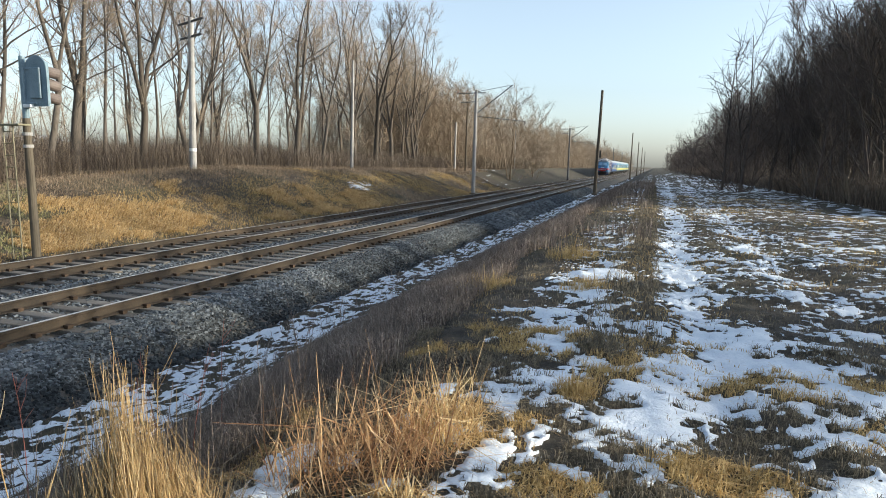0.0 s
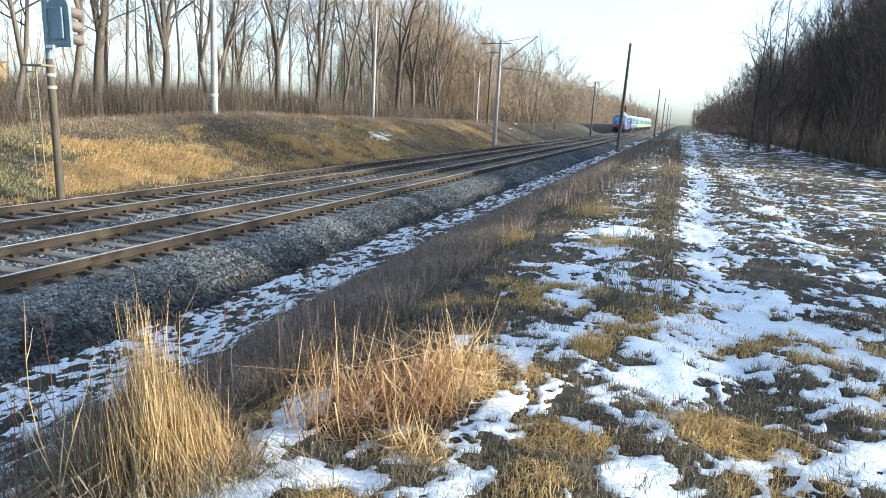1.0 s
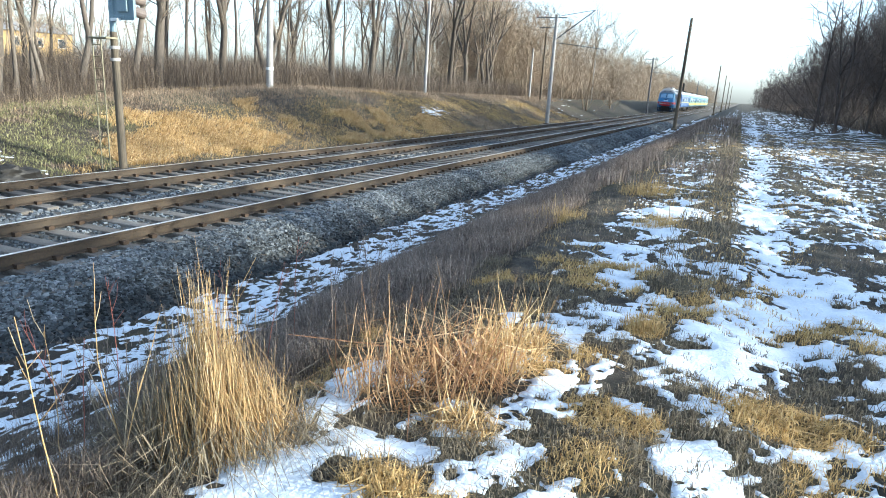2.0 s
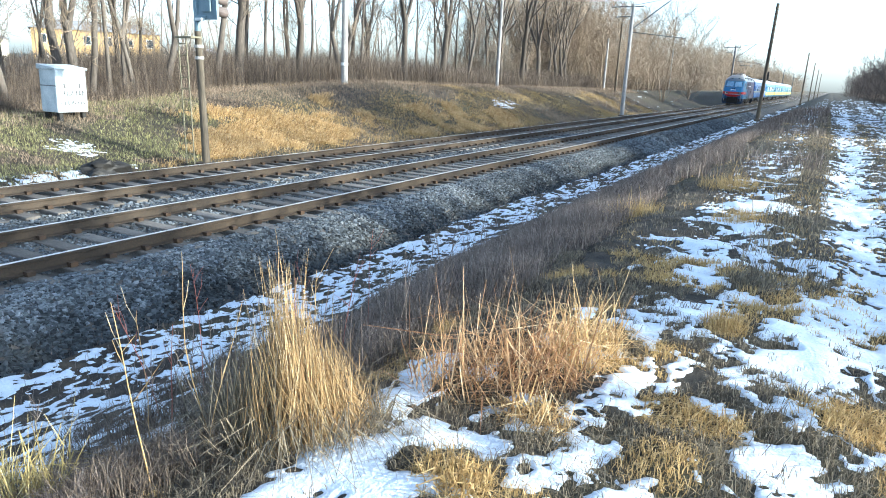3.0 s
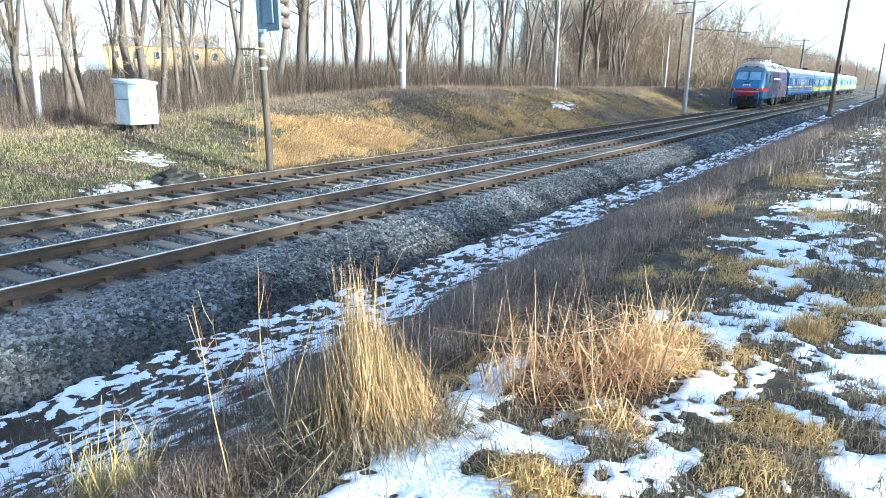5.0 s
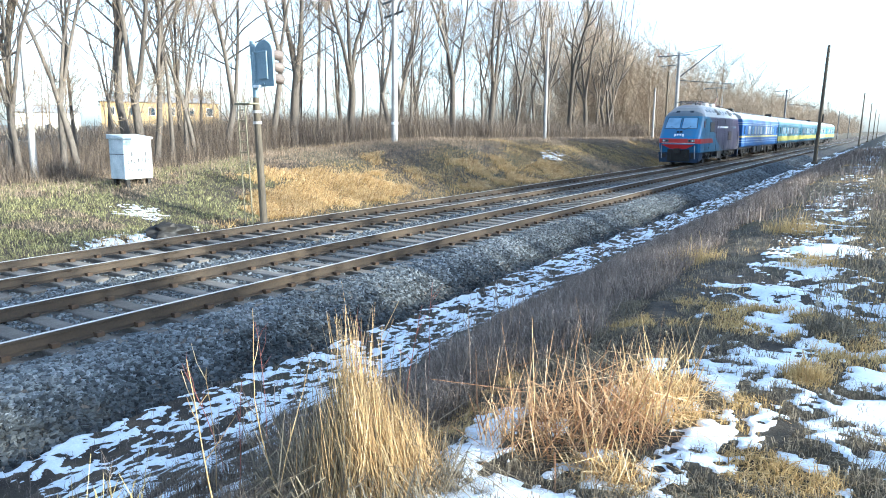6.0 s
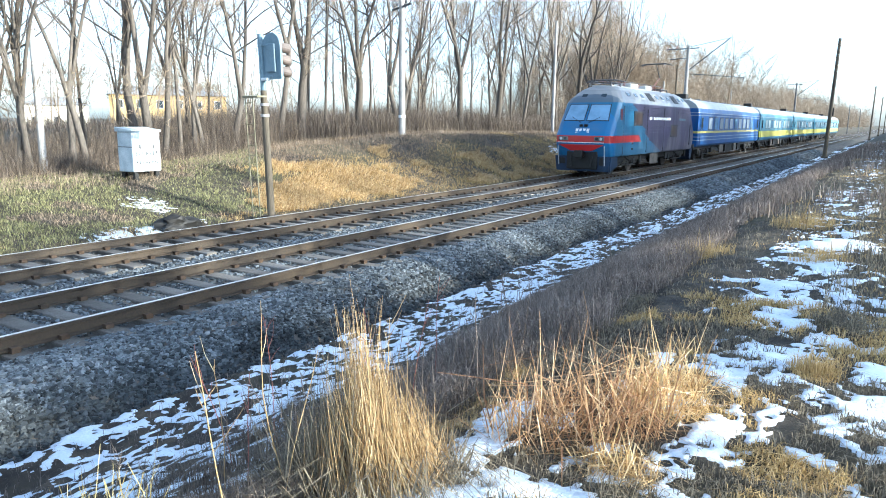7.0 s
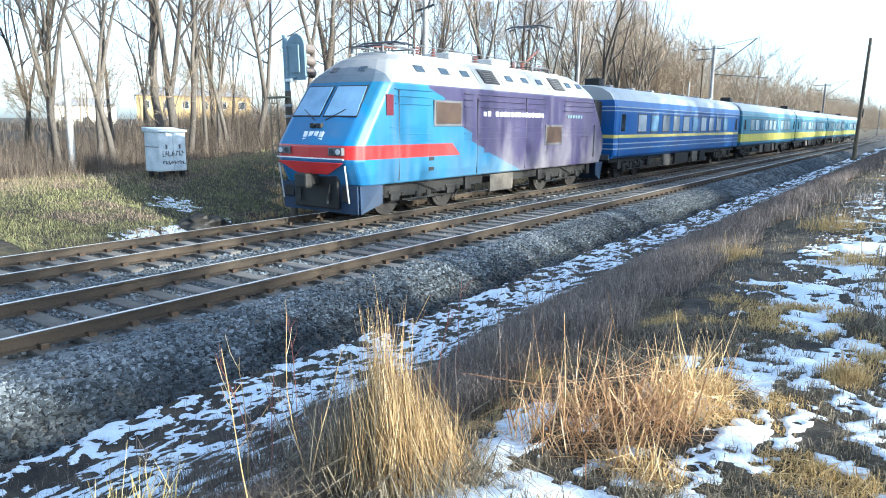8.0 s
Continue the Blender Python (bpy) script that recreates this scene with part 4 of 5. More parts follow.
def stook(x, y, half, peak, count, material, under, label, seed):
    """A tall tussock that gathers towards a peak above its back, with a spilling skirt of fallen blades."""
    z = float(ground_height(x, y))
    tu = thing("grass_tussock", pose(x, y, z), label, "dry grass", "dry grass tussocks")
    r = np.random.default_rng(seed)

    def roots(n, power=0.55):
        a, d = r.random(n) * 6.28, r.random(n) ** power
        gx, gy = half[0] * d * np.cos(a), half[1] * d * np.sin(a)
        return np.stack([gx, gy, ground_over(x, y, gx, gy, z) - 0.03], 1), d
    p = np.array(peak)
    b, d = roots(count)
    rise = (0.25 + 0.75 * r.random(count)) * (1.12 - 0.72 * d)
    tip = b + (p - b) * rise[:, None] * np.array([0.9, 0.9, 1.0]) + r.normal(0, 0.06, (count, 3))
    mid = b + (tip - b) * 0.5 + r.normal(0, 0.035, (count, 3)) + (p - b) * np.array([0.08, 0.08, -0.05])
    # sun and shade painted in: pale straw on the sunward flank, brown opposite
    sunlit_side = b[:, 0] + 0.25 * b[:, 1] + r.normal(0, 0.16, count) > -0.14
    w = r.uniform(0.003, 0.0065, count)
    strips("standing_straw", b[sunlit_side], mid[sunlit_side], tip[sunlit_side], w[sunlit_side], material, tu)
    strips("shaded_straw", b[~sunlit_side], mid[~sunlit_side], tip[~sunlit_side], w[~sunlit_side], under, tu, "straw of the shaded flank, coloured brown")
    m = count // 3
    b, d = roots(m, 0.4)
    out = b * np.array([1, 1, 0]) / (np.linalg.norm(b[:, :2], axis=1, keepdims=True) + 0.01)
    ln = r.uniform(0.1, 0.34, m)
    mid = b + out * (ln * 0.3)[:, None] + np.stack([r.normal(0, 0.04, m), r.normal(0, 0.04, m), ln * r.uniform(0.4, 1.0, m)], 1)
    tip = mid + out * (ln * 0.8)[:, None] + np.stack([r.normal(0, 0.08, m), r.normal(0, 0.08, m), -ln * r.uniform(0.0, 0.8, m)], 1)
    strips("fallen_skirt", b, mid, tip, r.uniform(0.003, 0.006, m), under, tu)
    return tu


def broken_clump(x, y, half, height, count, material, label, seed, way=(0.0, 0.0), stand=0.12):
    """Snapped stalks: each rises, kinks and falls over, crossing the others; a few still stand."""
    z = float(ground_height(x, y))
    tu = thing("grass_tussock", pose(x, y, z), label, "dry grass", "dry grass tussocks")
    r = np.random.default_rng(seed)
    a, d = r.random(count) * 6.28, r.random(count) ** 0.5
    gx, gy = half[0] * d * np.cos(a), half[1] * d * np.sin(a)
    b = np.stack([gx, gy, ground_over(x, y, gx, gy, z) - 0.02], 1)
    hk = height * r.uniform(0.1, 1.0, count) * (1.05 - 0.55 * d)
    mid = b + np.stack([r.normal(0, 0.4, count) * hk, r.normal(0, 0.4, count) * hk, hk], 1)
    q, ln = r.random(count) * 6.28, r.uniform(0.12, 0.55, count) * min(1.0, height * 3)
    up = r.random(count) < stand
    drop = np.where(up, r.uniform(0.4, 1.1, count), r.uniform(-1.1, 0.25, count)) * ln
    run = np.where(up, 0.25, 1.0) * ln
    tip = mid + np.stack([np.cos(q) * run + way[0] * ln, np.sin(q) * run + way[1] * ln, drop], 1)
    tip[:, 2] = np.maximum(tip[:, 2], ground_over(x, y, tip[:, 0], tip[:, 1], z) + 0.01)
    strips("broken_straw", b, mid, tip, r.uniform(0.003, 0.010, count), material, tu)
    tubes = Tubes()
    for k in range(count // 30):
        st = limb(r, b[k], (r.normal(0, 0.22), r.normal(0, 0.22), 1), height * r.uniform(0.9, 1.5), 5, 0, 0.07)
        tubes.add(st, r.uniform(0.6, 1.0) * np.array([0.004, 0.0038, 0.0032, 0.0026, 0.0016]), 4)
    tagged(tubes.mesh("upright_straw", material, tu), kind="stuff")
    return tu


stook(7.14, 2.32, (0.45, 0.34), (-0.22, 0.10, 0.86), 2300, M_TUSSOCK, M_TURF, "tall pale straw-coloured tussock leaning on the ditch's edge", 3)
broken_clump(6.80, 2.45, (0.32, 0.36), 0.36, 520, M_TURF, "tangled straw-coloured tussock beside a taller one", 4, (-0.2, 0.0), 0.25)
broken_clump(7.86, 3.42, (0.34, 0.40), 0.40, 380, M_REDSTRAW, "collapsed reddish straw clump among snow", 5)
broken_clump(8.05, 3.85, (0.24, 0.34), 0.34, 380, M_STRAW, "flattened straw-coloured clump among snow", 6)
broken_clump(7.60, 3.05, (0.24, 0.26), 0.38, 150, M_REDSTRAW, "thin reddish straw clump among snow", 7, (0.0, 0.0), 0.4)
broken_clump(8.10, 2.95, (0.22, 0.14), 0.18, 240, M_STRAW, "low broken straw clump beside snow", 8)
broken_clump(6.2, 1.5, (0.24, 0.16), 0.30, 260, M_YELLOWGREEN, "yellow-green tussock low on the ditch's slope", 9, (0.2, 0.0), 0.5)
broken_clump(8.02, 2.2, (0.18, 0.14), 0.10, 360, M_BANKGRASS, "flat golden patch of grass beside snow", 12)
broken_clump(8.76, 3.38, (0.30, 0.20), 0.07, 700, M_BANKGRASS, "flat golden patch of grass beside snow", 13, stand=0.02)
broken_clump(9.62, 3.76, (0.40, 0.24), 0.09, 1000, M_BANKGRASS, "flat golden patch of grass beside snow", 14, stand=0.02)
tussock(8.76, 4.78, 0.17, 0.22, 700, 0.5, M_BANKGRASS, "small golden tussock beside snow")
tussock(6.9, 9.5, 0.5, 0.42, 900, 0.3, M_BANKGRASS, "golden tussock on the ditch's shoulder", 8)
tussock(7.9, 12.5, 0.55, 0.45, 900, 0.3, M_BANKGRASS, "golden tussock on the field's edge", 8)
tussock(8.4, 9.2, 0.35, 0.3, 700, 0.3, M_BANKGRASS, "golden tussock on the field's edge", 6)


def weeds(n, xr, yr, hr, label, material):
    """Single tall dead stalks with a few side shoots."""
    for _ in range(n):
        x, y = rng.uniform(*xr), rng.uniform(*yr)
        w = thing("dead_weed", pose(x, y, float(ground_height(x, y))), label, "weed", "dead weeds on the slope")
        tubes = Tubes()
        h = rng.uniform(*hr)
        st = limb(rng, (0, 0, -0.03), (rng.normal(0, 0.12), rng.normal(0, 0.12), 1), h, 6, 0.0, 0.05)
        tubes.add(st, np.linspace(0.0042, 0.0018, 6), 4)
        for _ in range(rng.integers(2, 7)):
            s = limb(rng, along(st, rng.uniform(0.45, 1)), (rng.normal(0, 0.5), rng.normal(0, 0.5), 0.8), h * rng.uniform(0.08, 0.25), 3, 0.1, 0.1)
            tubes.add(s, np.array([0.002, 0.0017, 0.001]), 3)
        tubes.mesh("stalk", material, w)


weeds(5, (5.7, 6.9), (1.7, 2.7), (0.7, 1.1), "tall pale reed stalk on the ditch's slope", M_STRAW)
weeds(16, (5.6, 7.2), (1.8, 4.2), (0.4, 0.8), "tall dry weed stalk on the ditch's slope", M_BROWNGRASS)
weeds(7, (4.6, 6.4), (2.2, 6.0), (0.7, 1.1), "thin reddish weed stem on the ditch's slope", M_REDSTEM)
weeds(60, (5.0, 7.0), (2.8, 9.0), (0.3, 0.75), "tall brown weed stalk on the ditch's slope", M_BROWNGRASS)

# ---- poles, mast, signal, cabinet ----


def catenary_mast(x, y, top, lean, material, arm, label):
    z = min(float(ground_height(x, y)), float(bed_height(x, y)) if -7 < x < 2.4 else 9)
    ms = thing("catenary_mast", pose(x, y, z, 0, lean, 0), label, "catenary mast", "catenary masts along the track")
    h = top - z
    part("post", rod(fresh(), (0, 0, -0.4), (0, 0, h), 0.19, 0.13, 14), material, ms, smooth=False)
    part("footing", box(fresh(), -0.3, 0.3, -0.3, 0.3, -0.5, 0.25, 0.04), M_DARKPOLE, ms)
    if arm:
        bm = rod(fresh(), (0, 0, h * 0.78), (3.4, 0, h + 0.5), 0.05, 0.04, 8)
        rod(bm, (0.1, 0, h * 0.99), (3.4, 0, h + 0.5), 0.02, 0.02, 6)
        part("bracket", bm, M_STEEL, ms)
        bm = rod(fresh(), (0.1, 0, h * 0.76), (4.7, 0, h * 0.715), 0.035, 0.03, 8)
        rod(bm, (4.7, 0, h * 0.715), (4.65, 0, h * 0.68), 0.03, 0.03, 6)
        part("steady_arm", bm, M_STEEL, ms)
        bm = rod(fresh(), (-1.9, 0, h - 0.25), (0.9, 0, h - 0.2), 0.045, 0.045, 6)
        rod(bm, (-1.5, 0, h - 1.1), (0.2, 0, h - 1.0), 0.04, 0.04, 6)
        part("crossarm", bm, M_STEEL, ms)
        for q in (-1.8, -1.0):
            bm = fresh()
            for k in range(3):
                rod(bm, (q, 0, h - 0.2 + 0.09 * k), (q, 0, h - 0.14 + 0.09 * k), 0.07, 0.04, 8)
            part("insulator", bm, M_INSUL, ms)
    return ms


MAST = "grey catenary mast with a steel bracket over the rails"
catenary_mast(-7.2, 63.2, 9.1, 0, M_CONCRETE, True, "pale concrete catenary mast with a steel bracket arm")
for y in (137.0, 211.0, 285.0, 360.0):
    catenary_mast(-7.2, y, 9.6, 0, M_STEEL, y < 140, MAST)
catenary_mast(3.1, 75.5, 10.4, 1.2, M_DARKPOLE, False, "dark weathered catenary pole leaning slightly")
for y in (183.0, 250.0, 320.0, 400.0):
    catenary_mast(3.1, y, 11.0, 0.5, M_DARKPOLE, False, "dark weathered catenary pole beside the track")


def line_pole(x, y, h, arms, r, material, label):
    po = thing("line_pole", pose(x, y, float(ground_height(x, y)), 0, 0, -30), label, "utility pole", "utility poles along the belt")
    part("post", rod(fresh(), (0, 0, -0.4), (0, 0, h), r, r * 0.72, 12), material, po)
    for k, (up, half) in enumerate(arms):
        bm = box(fresh(), -half, half, -0.05, 0.05, h - up - 0.05, h - up + 0.05, 0.01)
        part("crossarm", bm, M_STEEL, po)
        for q in (-0.92, -0.5, 0.5, 0.92):
            bm = rod(fresh(), (q * half, 0, h - up + 0.05), (q * half, 0, h - up + 0.14), 0.02, 0.02, 6)
            rod(bm, (q * half, 0, h - up + 0.14), (q * half, 0, h - up + 0.26), 0.06, 0.035, 8)
            part("insulator", bm, M_STEEL, po)
    if len(arms) > 1:
        bm = fresh()
        for s in (-1, 1):
            rod(bm, (s * 0.08, 0, h - arms[1][0] - 0.1), (s * arms[0][1] * 0.85, 0, h - arms[0][0]), 0.025, 0.025, 6)
        part("brace", bm, M_STEEL, po)
        part("band", rod(fresh(), (0, 0, 0.95), (0, 0, 1.1), r * 1.04, r * 1.04, 12), M_WHITE, po, "white painted band")
    return po


line_pole(-14.1, 30.9, 7.75, ((0.2, 1.55), (0.95, 1.3)), 0.19, M_CONCRETE, "grey concrete pole with two steel crossarms")
line_pole(-14.2, 51.0, 8.6, (), 0.13, M_CONCRETE, "slim pale concrete pole without crossarm")
line_pole(-14.2, 80.8, 5.7, (), 0.14, M_CONCRETE, "slim pale concrete pole without crossarm")
line_pole(-12.6, 80.0, 7.6, (), 0.12, M_DARKPOLE, "slim dark wooden pole on the bank")
line_pole(-16.2, 12.55, 5.2, ((0.1, 0.5),), 0.13, M_CONCRETE, "pale concrete pole with a small crossarm")
line_pole(-14.2, 118.0, 6.5, (), 0.14, M_CONCRETE, "slim pale concrete pole without crossarm")


def track_signal():
    x, y = -6.72, 14.40
    z = -0.46
    sg = thing("railway_signal", pose(x, y, z, 0.9, -1.2, 0), "railway colour-light signal seen from behind on a brown mast", "railway signal")
    bm = rod(fresh(), (0, 0, -0.3), (0, 0, 3.75), 0.115, 0.095, 14)
    part("mast", bm, M_DARKPOLE, sg)
    part("upper_tube", rod(fresh(), (0, 0, 3.7), (0, 0, 5.35), 0.085, 0.08, 12), M_BLUEGREY, sg)
    part("footing", box(fresh(), -0.24, 0.24, -0.24, 0.24, -0.25, 0.04, 0.03), M_RAIL, sg)
    for q in (2.98, 3.3):
        part("clamp", rod(fresh(), (0, 0, q), (0, 0, q + 0.08), 0.13, 0.13, 14), M_CONCRETE, sg)
    # back board with a rounded top, standing off the mast
    bm = fresh()
    outline = [(-0.36, 0.0), (0.36, 0.0), (0.36, 0.95)] + [(0.36 * math.cos(a), 0.95 + 0.36 * math.sin(a)) for a in [radians(15 * k) for k in range(1, 12)]] + [(-0.36, 0.95)]
    fs = []
    for q in (0.0, 0.035):
        fs.append([bm.verts.new((0.42 + u, q, 4.05 + w)) for u, w in outline])
    bm.faces.new(fs[0]), bm.faces.new(list(reversed(fs[1])))
    for i in range(len(outline)):
        j = (i + 1) % len(outline)
        bm.faces.new((fs[0][i], fs[0][j], fs[1][j], fs[1][i]))
    board = part("back_board", bm, M_BLUEGREY, sg)
    part("lamp_housing", box(fresh(), 0.27, 0.57, 0.035, 0.30, 4.12, 5.22, 0.03), M_BLUEGREY, board)
    part("rear_door", box(fresh(), 0.24, 0.6, -0.06, 0.0, 4.25, 5.05, 0.03), M_BLUEGREY, board)
    for k in range(3):
        zz = 4.32 + 0.34 * k
        bm = rod(fresh(), (0.42, 0.29, zz), (0.42, 0.66, zz - 0.05), 0.135, 0.15, 14)
        part("hood", bm, M_HOOD, sg)
    for q in (4.1, 5.0):
        part("bracket", box(fresh(), 0.0, 0.42, -0.04, 0.02, q, q + 0.06, 0.01), M_BLUEGREY, sg)
    part("junction_box", box(fresh(), 0.05, 0.3, -0.12, 0.02, 4.02, 4.1, 0.01), M_WHITE, sg)
    ld = part("ladder", box(box(fresh(), -0.5, -0.48, -0.3, -0.27, 0.0, 3.7), -0.18, -0.16, -0.3, -0.27, 0.0, 3.7), M_LADDER, sg)
    for k in range(11):
        part("rung", rod(fresh(), (-0.48, -0.28, 0.3 + 0.31 * k), (-0.18, -0.28, 0.3 + 0.31 * k), 0.014, 0.014, 6), M_LADDER, ld)
    part("platform", box(fresh(), -0.55, 0.1, -0.35, 0.05, 3.55, 3.6, 0.01), M_LADDER, sg)


track_signal()


def relay_cabinet():
    x, y = -12.9, 14.15
    z = float(ground_height(x, y))
    cb = thing("relay_cabinet", pose(x, y, z, 0, 0, 4), "dirty pale grey metal relay cabinet with black graffiti", "relay cabinet")
    part("body", box(fresh(), -0.38, 0.38, -0.55, 0.55, 0.18, 1.52, 0.02), M_CABINET, cb)
    bm = box(fresh(), -0.43, 0.43, -0.60, 0.60, 1.524, 1.59, 0.015)
    for q in bm.verts:
        if q.co.x < 0 and q.co.z > 1.55:
            q.co.z += 0.09
    part("roof", bm, M_CABINET, cb)
    for s in (-0.27, 0.27):
        dr = part("door", box(fresh(), 0.384, 0.404, s - 0.255, s + 0.255, 0.24, 1.46, 0.008), M_CABINET, cb)
        part("handle", box(fresh(), 0.404, 0.43, s - 0.03, s + 0.03, 0.95, 1.1, 0.006), M_STEEL, dr)
    part("seam", box(fresh(), -0.385, 0.39, -0.556, -0.55, 1.0, 1.03), M_STEEL, cb)
    for sx in (-0.28, 0.28):
        for sy in (-0.42, 0.42):
            part("leg", box(fresh(), sx - 0.07, sx + 0.07, sy - 0.07, sy + 0.07, -0.15, 0.16, 0.01), M_BLACK, cb)
    # scrawled strokes, no letters
    r = random.Random(4)
    bm = fresh()
    for row, (z0, hgt) in enumerate(((0.68, 0.2), (0.40, 0.14))):
        yy = -0.42
        while yy < 0.40:
            w = r.uniform(0.06, 0.15)
            rod(bm, (0.407, yy, z0 + r.uniform(0, 0.05)), (0.407, yy + w * r.uniform(-0.2, 0.4), z0 + hgt), 0.012, 0.012, 5)
            rod(bm, (0.407, yy, z0 + hgt * r.random()), (0.407, yy + w, z0 + hgt * r.random()), 0.012, 0.012, 5)
            yy += w + 0.03
    tagged(part("graffiti", bm, M_MARK, cb, "black scrawled graffiti strokes"), kind="stuff")


relay_cabinet()

# a dark heap beside the far rail
bm = fresh()
bmesh.ops.create_icosphere(bm, subdivisions=3, radius=0.5)
for q in bm.verts:
    q.co = Vector((q.co.x * 0.8, q.co.y * 1.4, max(q.co.z * 0.7, -0.15))) * (0.8 + 0.5 * noise.noise(q.co * 3))
heap = part("debris", bm, M_BLACK, None)
heap.location = (-7.4, 11.6, float(ground_height(-7.4, 11.6)) + 0.1)
tagged(heap, "dark heap of old debris beside the rails", "debris")


def distant_signal():
    sg = thing("distant_signal", pose(-7.3, 215, -0.5), "dark distant colour-light signal on a post", "railway signal")
    part("post", rod(fresh(), (0, 0, -0.2), (0, 0, 7.0), 0.09, 0.08, 10), M_STEEL, sg)
    part("head", box(fresh(), -0.5, 0.5, -0.15, 0.15, 5.4, 7.6, 0.1), M_BLACK, sg)


distant_signal()


def house(x, y, turn, w, d, h, wall, rows, cols, label):
    hs = thing("house", pose(x, y, float(ground_height(x, y)), 0, 0, turn), label, "house", "houses beyond the belt")
    part("wall", box(fresh(), -w / 2, w / 2, -d / 2, d / 2, -0.5, h), wall, hs)
    bm = fresh()
    e = 0.4
    low = [bm.verts.new((sx * (w / 2 + e), sy * (d / 2 + e), h - 0.05)) for sx, sy in ((-1, -1), (1, -1), (1, 1), (-1, 1))]
    up = [bm.verts.new((sx * (w / 2 - d * 0.3), 0, h + d * 0.16)) for sx in (-1, 1)]
    for q in ((low[0], low[1], up[1], up[0]), (low[2], low[3], up[0], up[1]), (low[1], low[2], up[1]), (low[3], low[0], up[0]), (low[3], low[2], low[1], low[0])):
        bm.faces.new(q)
    part("roof", bm, M_SLATE, hs)
    for r in range(rows):
        for c in range(cols):
            cx, cz = -w / 2 + (c + 0.5) * w / cols, 1.0 + r * 2.9
            wd = part("window", box(fresh(), cx - 0.55, cx + 0.55, -d / 2 - 0.04, -d / 2 + 0.02, cz, cz + 1.4, 0.01), M_WHITE, hs)
            part("pane", box(fresh(), cx - 0.47, cx + 0.47, -d / 2 - 0.06, -d / 2 - 0.035, cz + 0.08, cz + 1.32), M_GLASS, wd)
    return hs


house(-102, 78.0, 58, 19, 10, 6.2, M_OCHRE, 2, 6, "ochre two-storey house behind bare trees")
house(-106, 60, 64, 9, 8, 4.2, M_PLASTER, 1, 3, "cream single-storey house behind bare trees")
house(-92, 92, 58, 10, 8, 3.2, M_PLASTER, 1, 4, "cream single-storey house behind bare trees")
house(-118, 36, 70, 10, 8, 3.4, M_PLASTER, 1, 3, "cream single-storey house behind bare trees")

# ---- the train ----
FRONT = [(0.0, 186.0), (2.5, 126.6), (3.0, 115.4), (3.5, 104.6), (4.0, 93.9), (5.5, 62.6), (6.0, 52.3), (6.5, 42.3), (7.0, 32.2), (7.5, 22.1), (8.0, 12.55)]
moving, turning = [], []


def hull(levels, length, material, name, parent, inset=0.35, ends=2):
    """A closed body of stacked outlines: (height, half width, setback of the end at the middle, at the corner)."""
    bm = fresh()
    rings = []
    for z, w, e, c in levels:
        k = min(inset, w * 0.6)
        half = [(w, e + c + k * 0.9), (w - k * 0.35, e + c * 0.75 + k * 0.28), (w - k, e + c * 0.55), ((w - k) * 0.5, e + c * 0.16), (0, e)]
        front = half + [(-a, b) for a, b in reversed(half[:-1])]
        back = [(-a, length - b) for a, b in front] if ends == 2 else [(-w, length), (w, length)]
        rings.append([bm.verts.new((a, b, z)) for a, b in front + back])
    n = len(rings[0])
    for lo, hi in zip(rings, rings[1:]):
        for i in range(n):
            bm.faces.new((lo[i], lo[(i + 1) % n], hi[(i + 1) % n], hi[i]))
    bm.faces.new(rings[0]), bm.faces.new(list(reversed(rings[-1])))
    ob = part(name, bm, material, parent)
    md = ob.modifiers.new("bevel", "BEVEL")
    md.width, md.segments, md.limit_method, md.angle_limit = 0.05, 2, "ANGLE", radians(20)
    return ob


def wheelset(parent, y, r, name="wheelset"):
    bm = fresh()
    for s in (-1, 1):
        rod(bm, (s * 0.73, 0, 0), (s * 0.86, 0, 0), r, r, 28)
        rod(bm, (s * 0.70, 0, 0), (s * 0.73, 0, 0), r + 0.03, r + 0.03, 28)
        rod(bm, (s * 0.86, 0, 0), (s * 0.875, 0, 0), r * 0.8, r * 0.8, 20)
    rod(bm, (-0.9, 0, 0), (0.9, 0, 0), 0.09, 0.09, 10)
    for k in range(4):
        a = k * 1.5708
        box(bm, 0.876, 0.89, r * 0.5 * math.cos(a) - 0.05, r * 0.5 * math.cos(a) + 0.05, r * 0.5 * math.sin(a) - 0.05, r * 0.5 * math.sin(a) + 0.05)
    ob = part(name, bm, M_WHEEL, parent)
    ob.location = (0, y, r)
    turning.append((ob, y, r))
    return ob


